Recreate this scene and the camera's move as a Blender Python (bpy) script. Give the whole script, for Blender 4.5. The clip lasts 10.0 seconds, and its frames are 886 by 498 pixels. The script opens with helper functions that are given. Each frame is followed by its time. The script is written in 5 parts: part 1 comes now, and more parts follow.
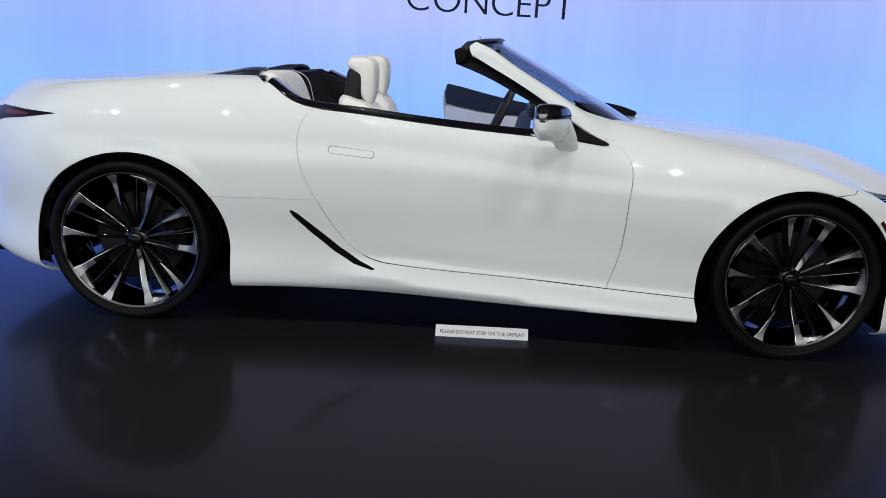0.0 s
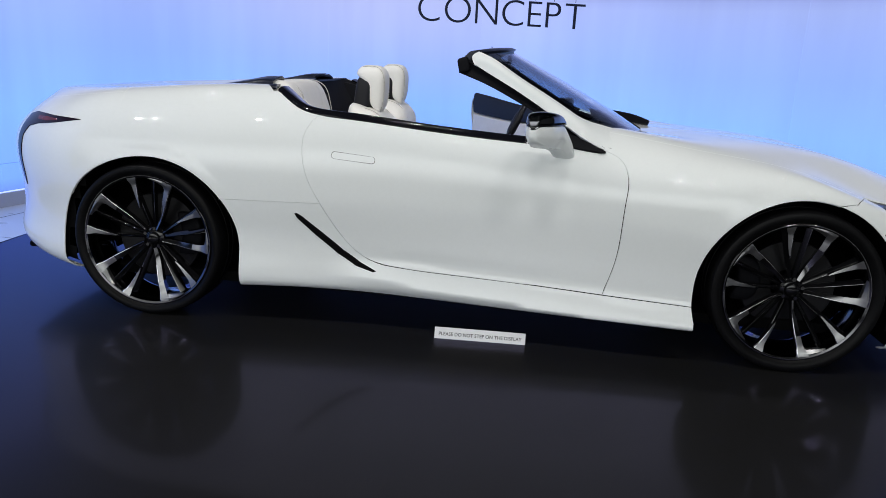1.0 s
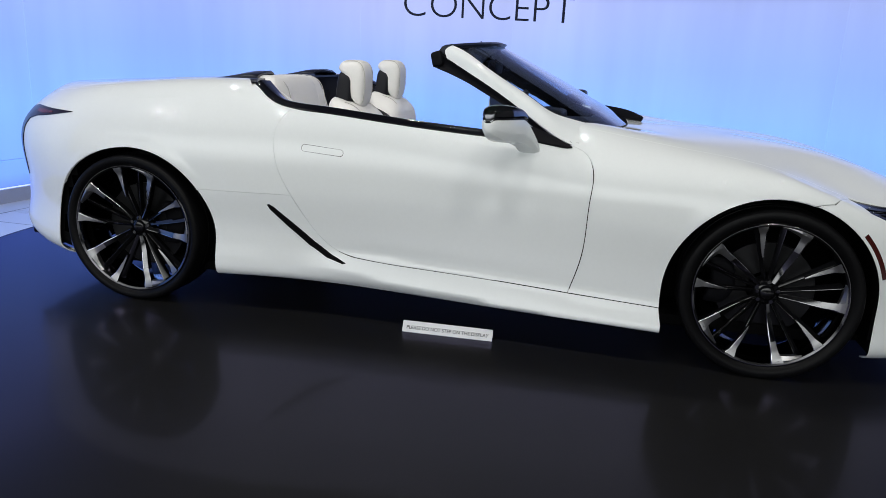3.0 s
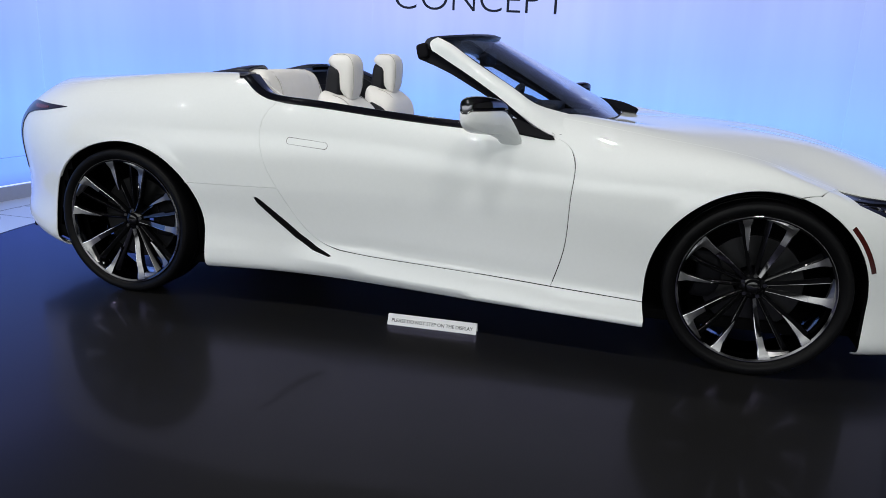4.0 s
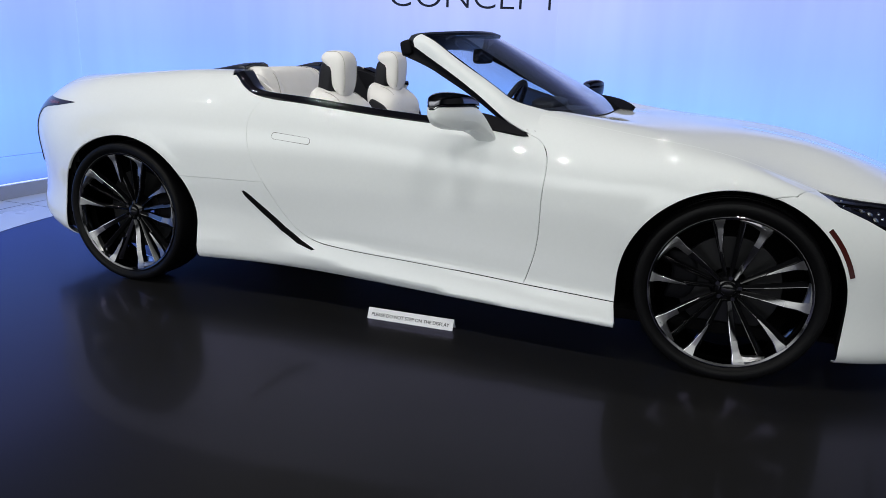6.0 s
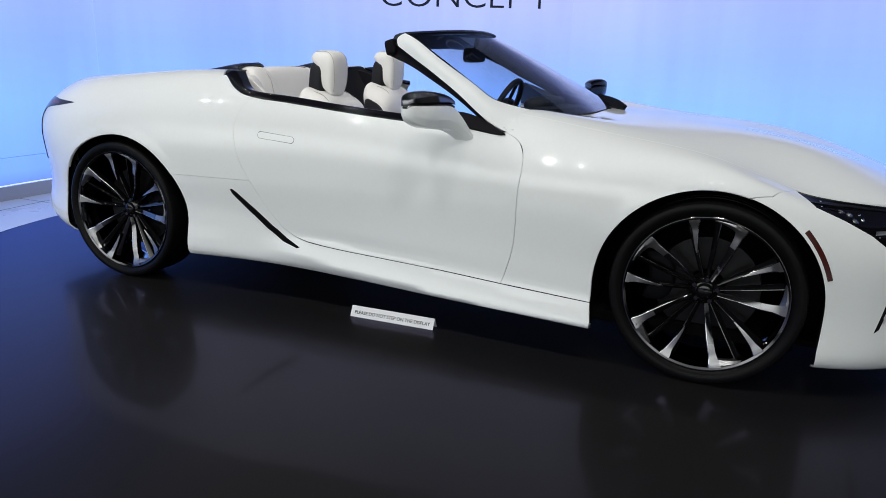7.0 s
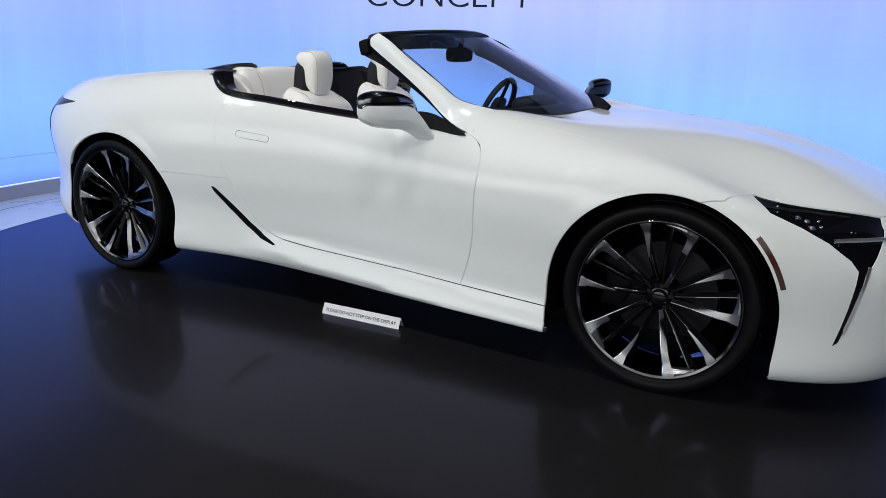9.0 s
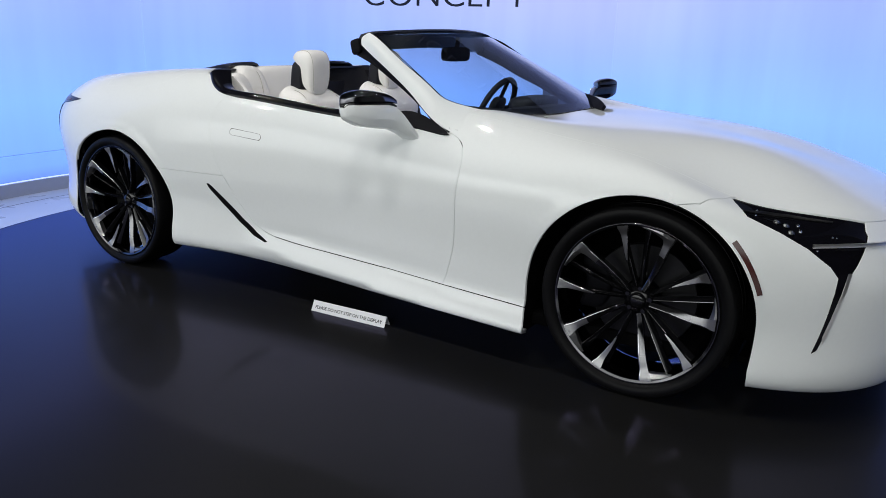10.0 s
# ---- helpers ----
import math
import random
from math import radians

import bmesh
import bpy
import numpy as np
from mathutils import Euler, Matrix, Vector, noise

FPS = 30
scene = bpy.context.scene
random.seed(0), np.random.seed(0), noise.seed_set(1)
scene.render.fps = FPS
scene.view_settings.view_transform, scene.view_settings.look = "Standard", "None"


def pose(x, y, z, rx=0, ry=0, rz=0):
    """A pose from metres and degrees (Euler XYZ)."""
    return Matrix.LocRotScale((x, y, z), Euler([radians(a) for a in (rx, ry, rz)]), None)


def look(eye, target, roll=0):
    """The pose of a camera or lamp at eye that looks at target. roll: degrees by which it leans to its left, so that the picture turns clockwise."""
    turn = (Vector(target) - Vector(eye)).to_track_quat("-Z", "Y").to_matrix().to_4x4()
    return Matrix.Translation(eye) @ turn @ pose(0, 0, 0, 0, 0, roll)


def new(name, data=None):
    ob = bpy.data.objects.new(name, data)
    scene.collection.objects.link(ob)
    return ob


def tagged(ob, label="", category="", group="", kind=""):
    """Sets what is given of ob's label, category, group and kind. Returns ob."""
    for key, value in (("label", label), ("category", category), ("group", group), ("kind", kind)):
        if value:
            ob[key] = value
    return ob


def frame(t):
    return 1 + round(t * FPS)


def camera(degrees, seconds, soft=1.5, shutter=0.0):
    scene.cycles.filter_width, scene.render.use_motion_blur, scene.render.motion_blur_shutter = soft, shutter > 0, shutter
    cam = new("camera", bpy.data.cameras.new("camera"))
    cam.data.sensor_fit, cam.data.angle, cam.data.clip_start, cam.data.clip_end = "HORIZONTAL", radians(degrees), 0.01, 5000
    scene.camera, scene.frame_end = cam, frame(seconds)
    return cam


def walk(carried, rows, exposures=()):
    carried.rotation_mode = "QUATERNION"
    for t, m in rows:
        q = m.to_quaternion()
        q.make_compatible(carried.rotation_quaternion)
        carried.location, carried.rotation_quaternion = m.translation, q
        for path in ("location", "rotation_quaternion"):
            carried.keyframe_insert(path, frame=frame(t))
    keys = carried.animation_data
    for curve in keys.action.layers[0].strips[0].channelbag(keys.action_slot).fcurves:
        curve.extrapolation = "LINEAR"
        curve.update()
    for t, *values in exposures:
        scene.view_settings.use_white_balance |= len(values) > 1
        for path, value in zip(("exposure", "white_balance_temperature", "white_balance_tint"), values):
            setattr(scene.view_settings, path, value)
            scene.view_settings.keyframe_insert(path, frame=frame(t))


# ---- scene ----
cam = camera(62.0, 10.0, 0.9)
PATH = [
    (0, (1.457, -3.968, 1.244), (1.399, -2.039, 0.72), 3.2),
    (0.5, (1.586, -4.006, 1.252), (1.443, -2.079, 0.737), 3.1),
    (1, (1.727, -4.026, 1.256), (1.508, -2.105, 0.748), 3.0),
    (1.5, (1.831, -4.012, 1.265), (1.559, -2.098, 0.752), 3.0),
    (2, (1.916, -4.01, 1.258), (1.611, -2.1, 0.748), 3.1),
    (2.5, (2.079, -3.975, 1.261), (1.707, -2.078, 0.747), 3.0),
    (3, (2.191, -3.948, 1.247), (1.777, -2.06, 0.732), 2.8),
    (4.5, (2.499, -3.86, 1.231), (1.955, -2.009, 0.702), 2.1),
    (5, (2.586, -3.839, 1.229), (2.002, -2.001, 0.7), 2.1),
    (6.5, (2.886, -3.74, 1.233), (2.171, -1.95, 0.701), 1.9),
    (7, (3.007, -3.689, 1.231), (2.244, -1.918, 0.699), 1.7),
    (7.5, (3.102, -3.645, 1.237), (2.307, -1.889, 0.703), 1.6),
    (8, (3.192, -3.604, 1.241), (2.363, -1.864, 0.705), 1.6),
    (8.5, (3.292, -3.553, 1.238), (2.419, -1.835, 0.703), 1.5),
    (9, (3.391, -3.495, 1.246), (2.473, -1.802, 0.707), 1.4),
    (9.5, (3.477, -3.449, 1.252), (2.523, -1.777, 0.71), 1.4),
    (10, (3.573, -3.387, 1.252), (2.575, -1.741, 0.709), 1.5),
]
walk(cam, [(t, look(eye, target, roll)) for t, eye, target, roll in PATH], [(0, -0.08), (2, -0.07), (4.5, 0.0), (10, 0.0)])

# ---- light ----
HUB = (1.43, 0.10)          # middle of the round display stage
STAGE_R, RING_R, WALL_H, FLOOR = 2.88, 3.60, 3.30, 0.012

world = bpy.data.worlds.new("hall")
scene.world = world
world.use_nodes = True
bg = world.node_tree.nodes["Background"]
bg.inputs[0].default_value, bg.inputs[1].default_value = (0.55, 0.6, 0.7, 1), 0.035


def area(name, eye, target, sx, sy, watts, colour=(1, 1, 1)):
    lamp = bpy.data.lights.new(name, "AREA")
    lamp.shape, lamp.size, lamp.size_y, lamp.energy, lamp.color = "RECTANGLE", sx, sy, watts, colour
    ob = new(name, lamp)
    ob.matrix_world = look(eye, target)
    return ob


def spot(name, eye, target, watts, radius, angle, colour=(1, 1, 1)):
    lamp = bpy.data.lights.new(name, "SPOT")
    lamp.energy, lamp.shadow_soft_size, lamp.spot_size, lamp.spot_blend, lamp.color = watts, radius, radians(angle), 0.6, colour
    ob = new(name, lamp)
    ob.matrix_world = look(eye, target)
    return ob


# area lamps added as fill for the bright hall on the visitors' side, and two rows of spots on the trusses over the
# stage
for k, (wide, tall, watts) in enumerate(((10.0, 1.6, 49), (14.0, 3.0, 128), (17.0, 4.2, 218))):
    area("hall_fill", (0.3, -9.0 - 0.1 * k, 2.8), (0.9, 0.0, 0.4), wide, tall, watts, (0.965, 1.0, 0.985))
for sx in (-2.6, -2.3, -0.7, 0.9, 1.2, 3.0, 3.3, 5.0):
    spot("stage_spot", (sx, -3.0, 4.6), (sx * 0.5 + 0.7, -0.5, 0.5), 75, 0.035, 75, (1.0, 0.985, 0.96))
for sx in (-1.6, 0.6, 2.4, 4.4):
    spot("stage_spot", (sx, 0.6, 4.75), (sx * 0.6 + 0.6, -0.3, 0.8), 60, 0.035, 75, (1.0, 0.985, 0.96))


# ---- materials ----
def nodes_of(name):
    m = bpy.data.materials.new(name)
    m.use_nodes = True
    nt = m.node_tree
    return m, nt, nt.nodes["Principled BSDF"]


def put(bsdf, **values):
    for key, value in values.items():
        bsdf.inputs[key.replace("_", " ")].default_value = value


def link(nt, a, b):
    nt.links.new(a, b)


def noise_tex(nt, scale, detail=4.0, rough=0.55, coords=None):
    n = nt.nodes.new("ShaderNodeTexNoise")
    n.inputs["Scale"].default_value, n.inputs["Detail"].default_value, n.inputs["Roughness"].default_value = scale, detail, rough
    if coords is None:
        coords = nt.nodes.new("ShaderNodeTexCoord").outputs["Object"]
    link(nt, coords, n.inputs["Vector"])
    return n.outputs["Fac"]


def ramp(nt, fac, stops):
    r = nt.nodes.new("ShaderNodeValToRGB")
    el = r.color_ramp.elements
    while len(el) < len(stops):
        el.new(0.5)
    for e, (p, c) in zip(el, stops):
        e.position, e.color = p, (*c, 1)
    link(nt, fac, r.inputs["Fac"])
    return r.outputs["Color"]


def bump(nt, fac, bsdf, strength, distance):
    b = nt.nodes.new("ShaderNodeBump")
    b.inputs["Strength"].default_value, b.inputs["Distance"].default_value = strength, distance
    link(nt, fac, b.inputs["Height"])
    link(nt, b.outputs["Normal"], bsdf.inputs["Normal"])


def grey(v):
    return (v, v, v)


def surface(name, colour, rough, metal=0.0, grain=0.0, scale=40.0, relief=0.0, rough_var=0.0, coat=0.0, **more):
    """One plain material with grain in colour, roughness and relief."""
    m, nt, b = nodes_of(name)
    put(b, Roughness=rough, Metallic=metal, Coat_Weight=coat, Coat_Roughness=0.07)
    put(b, **more)
    b.inputs["Base Color"].default_value = (*colour, 1)
    if grain or relief or rough_var:
        fine, broad = noise_tex(nt, scale), noise_tex(nt, scale * 0.07, 3.0)
        mix = nt.nodes.new("ShaderNodeMath")
        mix.operation = "MULTIPLY_ADD"
        link(nt, broad, mix.inputs[0])
        mix.inputs[1].default_value = 0.6
        half = nt.nodes.new("ShaderNodeMath")
        half.operation = "MULTIPLY"
        link(nt, fine, half.inputs[0])
        half.inputs[1].default_value = 0.4
        link(nt, half.outputs[0], mix.inputs[2])
        f = mix.outputs[0]
        if grain:
            lo, hi = [c * (1 - grain) for c in colour], [min(1, c * (1 + grain)) for c in colour]
            link(nt, ramp(nt, f, [(0.3, lo), (0.7, hi)]), b.inputs["Base Color"])
        if rough_var:
            link(nt, ramp(nt, f, [(0.3, grey(max(0, rough - rough_var))), (0.7, grey(rough + rough_var))]), b.inputs["Roughness"])
        if relief:
            bump(nt, fine, b, 0.5, relief)
    return m


PAINT = surface("pearl_white_paint", (0.80, 0.83, 0.828), 0.5, 0.0, 0.012, 900, 0.0, 0.03, coat=1.0, Specular_IOR_Level=0.0, Coat_Roughness=0.022)
BLACK = surface("gloss_black_trim", (0.005, 0.005, 0.008), 0.07, 0.0, 0.0, 200, 0.0, 0.02, Specular_IOR_Level=0.35)
SATIN = surface("satin_black_plastic", (0.005, 0.005, 0.007), 0.55, 0.0, 0.2, 300, 0.0003, 0.08, Specular_IOR_Level=0.08)
UNDER = surface("underbody_black", (0.003, 0.003, 0.0035), 0.85, 0.0, 0.3, 60, 0.001, Specular_IOR_Level=0.08)
RUBBER = surface("tyre_rubber", (0.004, 0.004, 0.0045), 0.42, 0.0, 0.25, 120, 0.0003, 0.08, Specular_IOR_Level=0.10)
ALLOY = surface("machined_dark_alloy", (0.33, 0.33, 0.335), 0.38, 1.0, 0.06, 500, 0.0, 0.05)
SMOKED = surface("smoked_chrome", (0.15, 0.15, 0.155), 0.12, 1.0, 0.08, 300, 0.0, 0.03)
RIMBLACK = surface("black_chrome_rim", (0.0030, 0.0030, 0.0036), 0.06, 0.0, 0.1, 200, 0.0, 0.02, Specular_IOR_Level=0.45)
RIMCHROME = surface("dark_chrome_barrel", (0.10, 0.10, 0.105), 0.10, 1.0, 0.1, 200, 0.0, 0.03)
POLISHED = surface("polished_wheel_edge", (0.50, 0.50, 0.51), 0.11, 1.0, 0.05, 400, 0.0, 0.03)
BARMETAL = surface("polished_bar_metal", (0.74, 0.73, 0.70), 0.34, 1.0, 0.04, 300, 0.0, 0.03)
CAPCHROME = surface("black_chrome_cap", (0.13, 0.13, 0.145), 0.06, 1.0, 0.04, 200, 0.0, 0.02)
CHROME = surface("bright_chrome", (0.75, 0.76, 0.78), 0.07, 1.0, 0.02, 300, 0.0, 0.02)
STEEL = surface("brake_steel", (0.026, 0.026, 0.027), 0.38, 1.0, 0.12, 180, 0.0002, 0.08)
LEATHER = surface("ivory_leather", (0.89, 0.875, 0.845), 0.5, 0.0, 0.03, 160, 0.0006, 0.05)
SEAM = surface("leather_stitching", (0.55, 0.53, 0.49), 0.7, 0.0, 0.1, 400, 0.0002)
DARKHIDE = surface("black_leather", (0.012, 0.012, 0.016), 0.5, 0.0, 0.15, 180, 0.0005, 0.06, Specular_IOR_Level=0.25)
TONNEAU = surface("navy_black_cover", (0.008, 0.011, 0.024), 0.36, 0.0, 0.15, 200, 0.0002, 0.05, coat=0.08, Specular_IOR_Level=0.3)
REDLENS = surface("red_marker_lens", (0.050, 0.008, 0.006), 0.18, 0.0, 0.2, 250, 0.0, 0.03, coat=0.2)
REDGLOW = surface("bright_red_lens", (0.11, 0.010, 0.006), 0.2, 0.0, 0.2, 250, 0.0, 0.03)
LAMPRED = surface("dark_red_lamp_lens", (0.010, 0.002, 0.003), 0.08, 0.0, 0.2, 120, 0.0, 0.03, Specular_IOR_Level=0.30)
DARKCHROME = surface("satin_grey_metal", (0.15, 0.15, 0.15), 0.30, 1.0, 0.05, 300, 0.0, 0.05)
LAMPBLACK = surface("headlamp_black_glass", (0.004, 0.004, 0.006), 0.05, 0.0, 0.1, 150, 0.0, 0.02, Specular_IOR_Level=0.12)
SIGNWHITE = surface("sign_white_acrylic", (0.78, 0.79, 0.80), 0.3, 0.0, 0.02, 200, 0.0, 0.03)
INK = surface("grey_print", (0.03, 0.03, 0.035), 0.6, 0.0, 0.05, 300)
LETTERBLUE = surface("navy_letter_paint", (0.004, 0.008, 0.030), 0.5, 0.0, 0.1, 120, 0.0, 0.04, Specular_IOR_Level=0.2)
PLINTH = surface("grey_plinth_paint", (0.50, 0.50, 0.54), 0.4, 0.0, 0.04, 30, 0.0003, 0.05)
HALLGREY = surface("hall_wall_grey", (0.46, 0.46, 0.47), 0.8, 0.0, 0.08, 3, 0.002)
CEILING = surface("hall_ceiling_black", (0.02, 0.02, 0.022), 0.9, 0.0, 0.2, 2, 0.002)
HALLFLOOR = surface("hall_carpet_grey", (0.10, 0.10, 0.11), 0.95, 0.0, 0.15, 80, 0.002)
MIRRORGLASS = surface("mirror_glass", (0.8, 0.8, 0.82), 0.02, 1.0)

# clear glass
GLASS, nt, b = nodes_of("windscreen_glass")
put(b, Roughness=0.0, IOR=1.42, Transmission_Weight=1.0)
b.inputs["Base Color"].default_value = (0.69, 0.78, 0.89, 1)

# stage floor: satin black laminate; gloss tinted blue to deepen the wall's reflection in it
STAGE, nt, b = nodes_of("stage_black_laminate")
co = nt.nodes.new("ShaderNodeTexCoord").outputs["Object"]
scuff, broad = noise_tex(nt, 3.0, 3.0, 0.5, co), noise_tex(nt, 0.9, 3.0, 0.5, co)
link(nt, ramp(nt, broad, [(0.3, (0.0094, 0.0093, 0.0092)), (0.7, (0.0111, 0.0110, 0.0109))]), b.inputs["Base Color"])
put(b, Roughness=0.45, Specular_IOR_Level=0.04)
blue_gloss = nt.nodes.new("ShaderNodeBsdfAnisotropic")
blue_gloss.inputs["Color"].default_value = (0.46, 0.43, 0.88, 1)
link(nt, ramp(nt, scuff, [(0.35, grey(0.22)), (0.7, grey(0.25))]), blue_gloss.inputs["Roughness"])
fre = nt.nodes.new("ShaderNodeFresnel")
fre.inputs["IOR"].default_value = 1.22
both = nt.nodes.new("ShaderNodeMixShader")
link(nt, fre.outputs[0], both.inputs[0])
link(nt, b.outputs[0], both.inputs[1])
sharp = nt.nodes.new("ShaderNodeBsdfAnisotropic")
sharp.inputs["Color"].default_value = (0.56, 0.54, 0.80, 1)
sharp.inputs["Roughness"].default_value = 0.075
sheen = nt.nodes.new("ShaderNodeMixShader")
sheen.inputs[0].default_value = 0.42
link(nt, blue_gloss.outputs[0], sheen.inputs[1])
link(nt, sharp.outputs[0], sheen.inputs[2])
link(nt, sheen.outputs[0], both.inputs[2])
link(nt, both.outputs[0], nt.nodes["Material Output"].inputs["Surface"])

# outer floor ring: glossy white vinyl
RINGWHITE, nt, b = nodes_of("ring_white_vinyl")
co = nt.nodes.new("ShaderNodeTexCoord").outputs["Object"]
link(nt, ramp(nt, noise_tex(nt, 2.0, 4.0, 0.5, co), [(0.3, (0.74, 0.75, 0.78)), (0.7, (0.77, 0.78, 0.81))]), b.inputs["Base Color"])
link(nt, ramp(nt, noise_tex(nt, 3.0, 3.0, 0.5, co), [(0.3, grey(0.26)), (0.7, grey(0.32))]), b.inputs["Roughness"])

# backlit stretched-fabric wall: blue at the foot, paler violet higher up
LIGHTWALL, nt, b = nodes_of("backlit_fabric")
tc = nt.nodes.new("ShaderNodeTexCoord")
sep = nt.nodes.new("ShaderNodeSeparateXYZ")
link(nt, tc.outputs["Object"], sep.inputs[0])
hgt = nt.nodes.new("ShaderNodeMath")
hgt.operation = "DIVIDE"
hgt.inputs[1].default_value = WALL_H
link(nt, sep.outputs["Z"], hgt.inputs[0])
blue = ramp(nt, hgt.outputs[0], [(0.031, (0.15, 0.31, 1.5)), (0.062, (0.22, 0.50, 1.6)), (0.217, (0.28, 0.60, 1.5)), (0.36, (0.32, 0.54, 1.28)), (0.535, (0.43, 0.55, 1.12)), (0.565, (0.38, 0.47, 0.98)), (0.63, (0.17, 0.21, 0.50)), (0.72, (0.050, 0.060, 0.18)), (0.88, (0.014, 0.017, 0.05)), (1.0, (0.006, 0.007, 0.02))])
# soft upright streaks, broad and fine, put into the emission
mp = nt.nodes.new("ShaderNodeMapping")
mp.inputs["Scale"].default_value = (1.0, 1.0, 0.12)
link(nt, tc.outputs["Object"], mp.inputs["Vector"])
streak = ramp(nt, noise_tex(nt, 1.3, 3.0, 0.5, mp.outputs["Vector"]), [(0.3, grey(0.93)), (0.7, grey(1.06))])
fine = ramp(nt, noise_tex(nt, 7.0, 2.0, 0.5, mp.outputs["Vector"]), [(0.3, grey(0.965)), (0.7, grey(1.03))])
folds = nt.nodes.new("ShaderNodeMix")
folds.data_type, folds.blend_type = "RGBA", "MULTIPLY"
folds.inputs["Factor"].default_value = 1.0
link(nt, streak, folds.inputs["A"])
link(nt, fine, folds.inputs["B"])
mul = nt.nodes.new("ShaderNodeMix")
mul.data_type, mul.blend_type = "RGBA", "MULTIPLY"
mul.inputs["Factor"].default_value = 1.0
# a wide pale glow high up behind the lettering
ang = nt.nodes.new("ShaderNodeMath")
ang.operation = "ARCTAN2"
for k, (socket, mid) in enumerate((("Y", HUB[1]), ("X", HUB[0]))):
    sub = nt.nodes.new("ShaderNodeMath")
    sub.operation = "SUBTRACT"
    sub.inputs[1].default_value = mid
    link(nt, sep.outputs[socket], sub.inputs[0])
    link(nt, sub.outputs[0], ang.inputs[k])
bell = nt.nodes.new("ShaderNodeMapRange")
bell.interpolation_type = "SMOOTHERSTEP"
for nm, val in (("From Min", 0.75), ("From Max", 0.0), ("To Min", 0.0), ("To Max", 1.0)):
    bell.inputs[nm].default_value = val
off = nt.nodes.new("ShaderNodeMath")
off.operation = "SUBTRACT"
off.inputs[1].default_value = radians(107)
link(nt, ang.outputs[0], off.inputs[0])
absn = nt.nodes.new("ShaderNodeMath")
absn.operation = "ABSOLUTE"
link(nt, off.outputs[0], absn.inputs[0])
link(nt, absn.outputs[0], bell.inputs["Value"])
high = nt.nodes.new("ShaderNodeMapRange")
high.interpolation_type = "SMOOTHSTEP"
for nm, val in (("From Min", 0.7), ("From Max", 1.75), ("To Min", 0.0), ("To Max", 0.40)):
    high.inputs[nm].default_value = val
link(nt, sep.outputs["Z"], high.inputs["Value"])
amt = nt.nodes.new("ShaderNodeMath")
amt.operation = "MULTIPLY"
link(nt, bell.outputs[0], amt.inputs[0])
link(nt, high.outputs[0], amt.inputs[1])
glow = nt.nodes.new("ShaderNodeMix")
glow.data_type = "RGBA"
fade = nt.nodes.new("ShaderNodeMapRange")
fade.interpolation_type = "SMOOTHSTEP"
for nm, val in (("From Min", 1.75), ("From Max", 2.15), ("To Min", 1.0), ("To Max", 0.0)):
    fade.inputs[nm].default_value = val
link(nt, sep.outputs["Z"], fade.inputs["Value"])
amt2 = nt.nodes.new("ShaderNodeMath")
amt2.operation = "MULTIPLY"
link(nt, amt.outputs[0], amt2.inputs[0])
link(nt, fade.outputs[0], amt2.inputs[1])
link(nt, amt2.outputs[0], glow.inputs["Factor"])
link(nt, blue, glow.inputs["A"])
glow.inputs["B"].default_value = (0.80, 0.81, 1.25, 1)
link(nt, glow.outputs["Result"], mul.inputs["A"])
oi = nt.nodes.new("ShaderNodeObjectInfo")
step = nt.nodes.new("ShaderNodeMapRange")
for nm, val in (("To Min", 0.975), ("To Max", 1.02)):
    step.inputs[nm].default_value = val
link(nt, oi.outputs["Random"], step.inputs["Value"])
tone = nt.nodes.new("ShaderNodeVectorMath")
tone.operation = "SCALE"
link(nt, folds.outputs["Result"], tone.inputs[0])
link(nt, step.outputs[0], tone.inputs["Scale"])
link(nt, tone.outputs[0], mul.inputs["B"])
link(nt, mul.outputs["Result"], b.inputs["Emission Color"])
put(b, Roughness=0.8, Emission_Strength=0.82)
b.inputs["Base Color"].default_value = (0.20, 0.22, 0.26, 1)

# assumed strip, added so that the wall's foot glows blue
BLUEGLOW, nt, b = nodes_of("added_blue_strip")
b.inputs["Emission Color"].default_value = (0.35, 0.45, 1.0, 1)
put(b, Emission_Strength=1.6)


# ---- mesh helpers ----
def mesh_from(name, verts, faces, material, smooth=True, normals=None):
    me = bpy.data.meshes.new(name)
    me.from_pydata([tuple(v) for v in verts], [], [tuple(f) for f in faces])
    me.materials.append(material)
    me.validate()
    if smooth:
        me.polygons.foreach_set("use_smooth", [True] * len(me.polygons))
    if normals is not None and len(normals) == len(me.vertices):
        me.normals_split_custom_set_from_vertices([tuple(n) for n in normals])
    me.update()
    return me


def child(name, me, parent, label="", place=None):
    ob = new(name, me)
    if parent:
        ob.parent = parent
    if place is not None:
        ob.matrix_basis = place
    return tagged(ob, label)


def part(name, bm, material, parent, label="", place=None, angle=35):
    """Links a bmesh as one mesh object under a thing or a part; edges sharper than angle stay sharp."""
    bmesh.ops.recalc_face_normals(bm, faces=bm.faces)
    for f in bm.faces:
        f.smooth = True
    for e in bm.edges:
        e.smooth = len(e.link_faces) < 2 or e.calc_face_angle(0) < radians(angle)
    me = bpy.data.meshes.new(name)
    bm.to_mesh(me)
    bm.free()
    me.materials.append(material)
    return child(name, me, parent, label, place)


def empty(name, place=None, parent=None):
    ob = new(name)
    ob.empty_display_size = 0.1
    if parent:
        ob.parent = parent
    if place is not None:
        ob.matrix_basis = place
    return ob


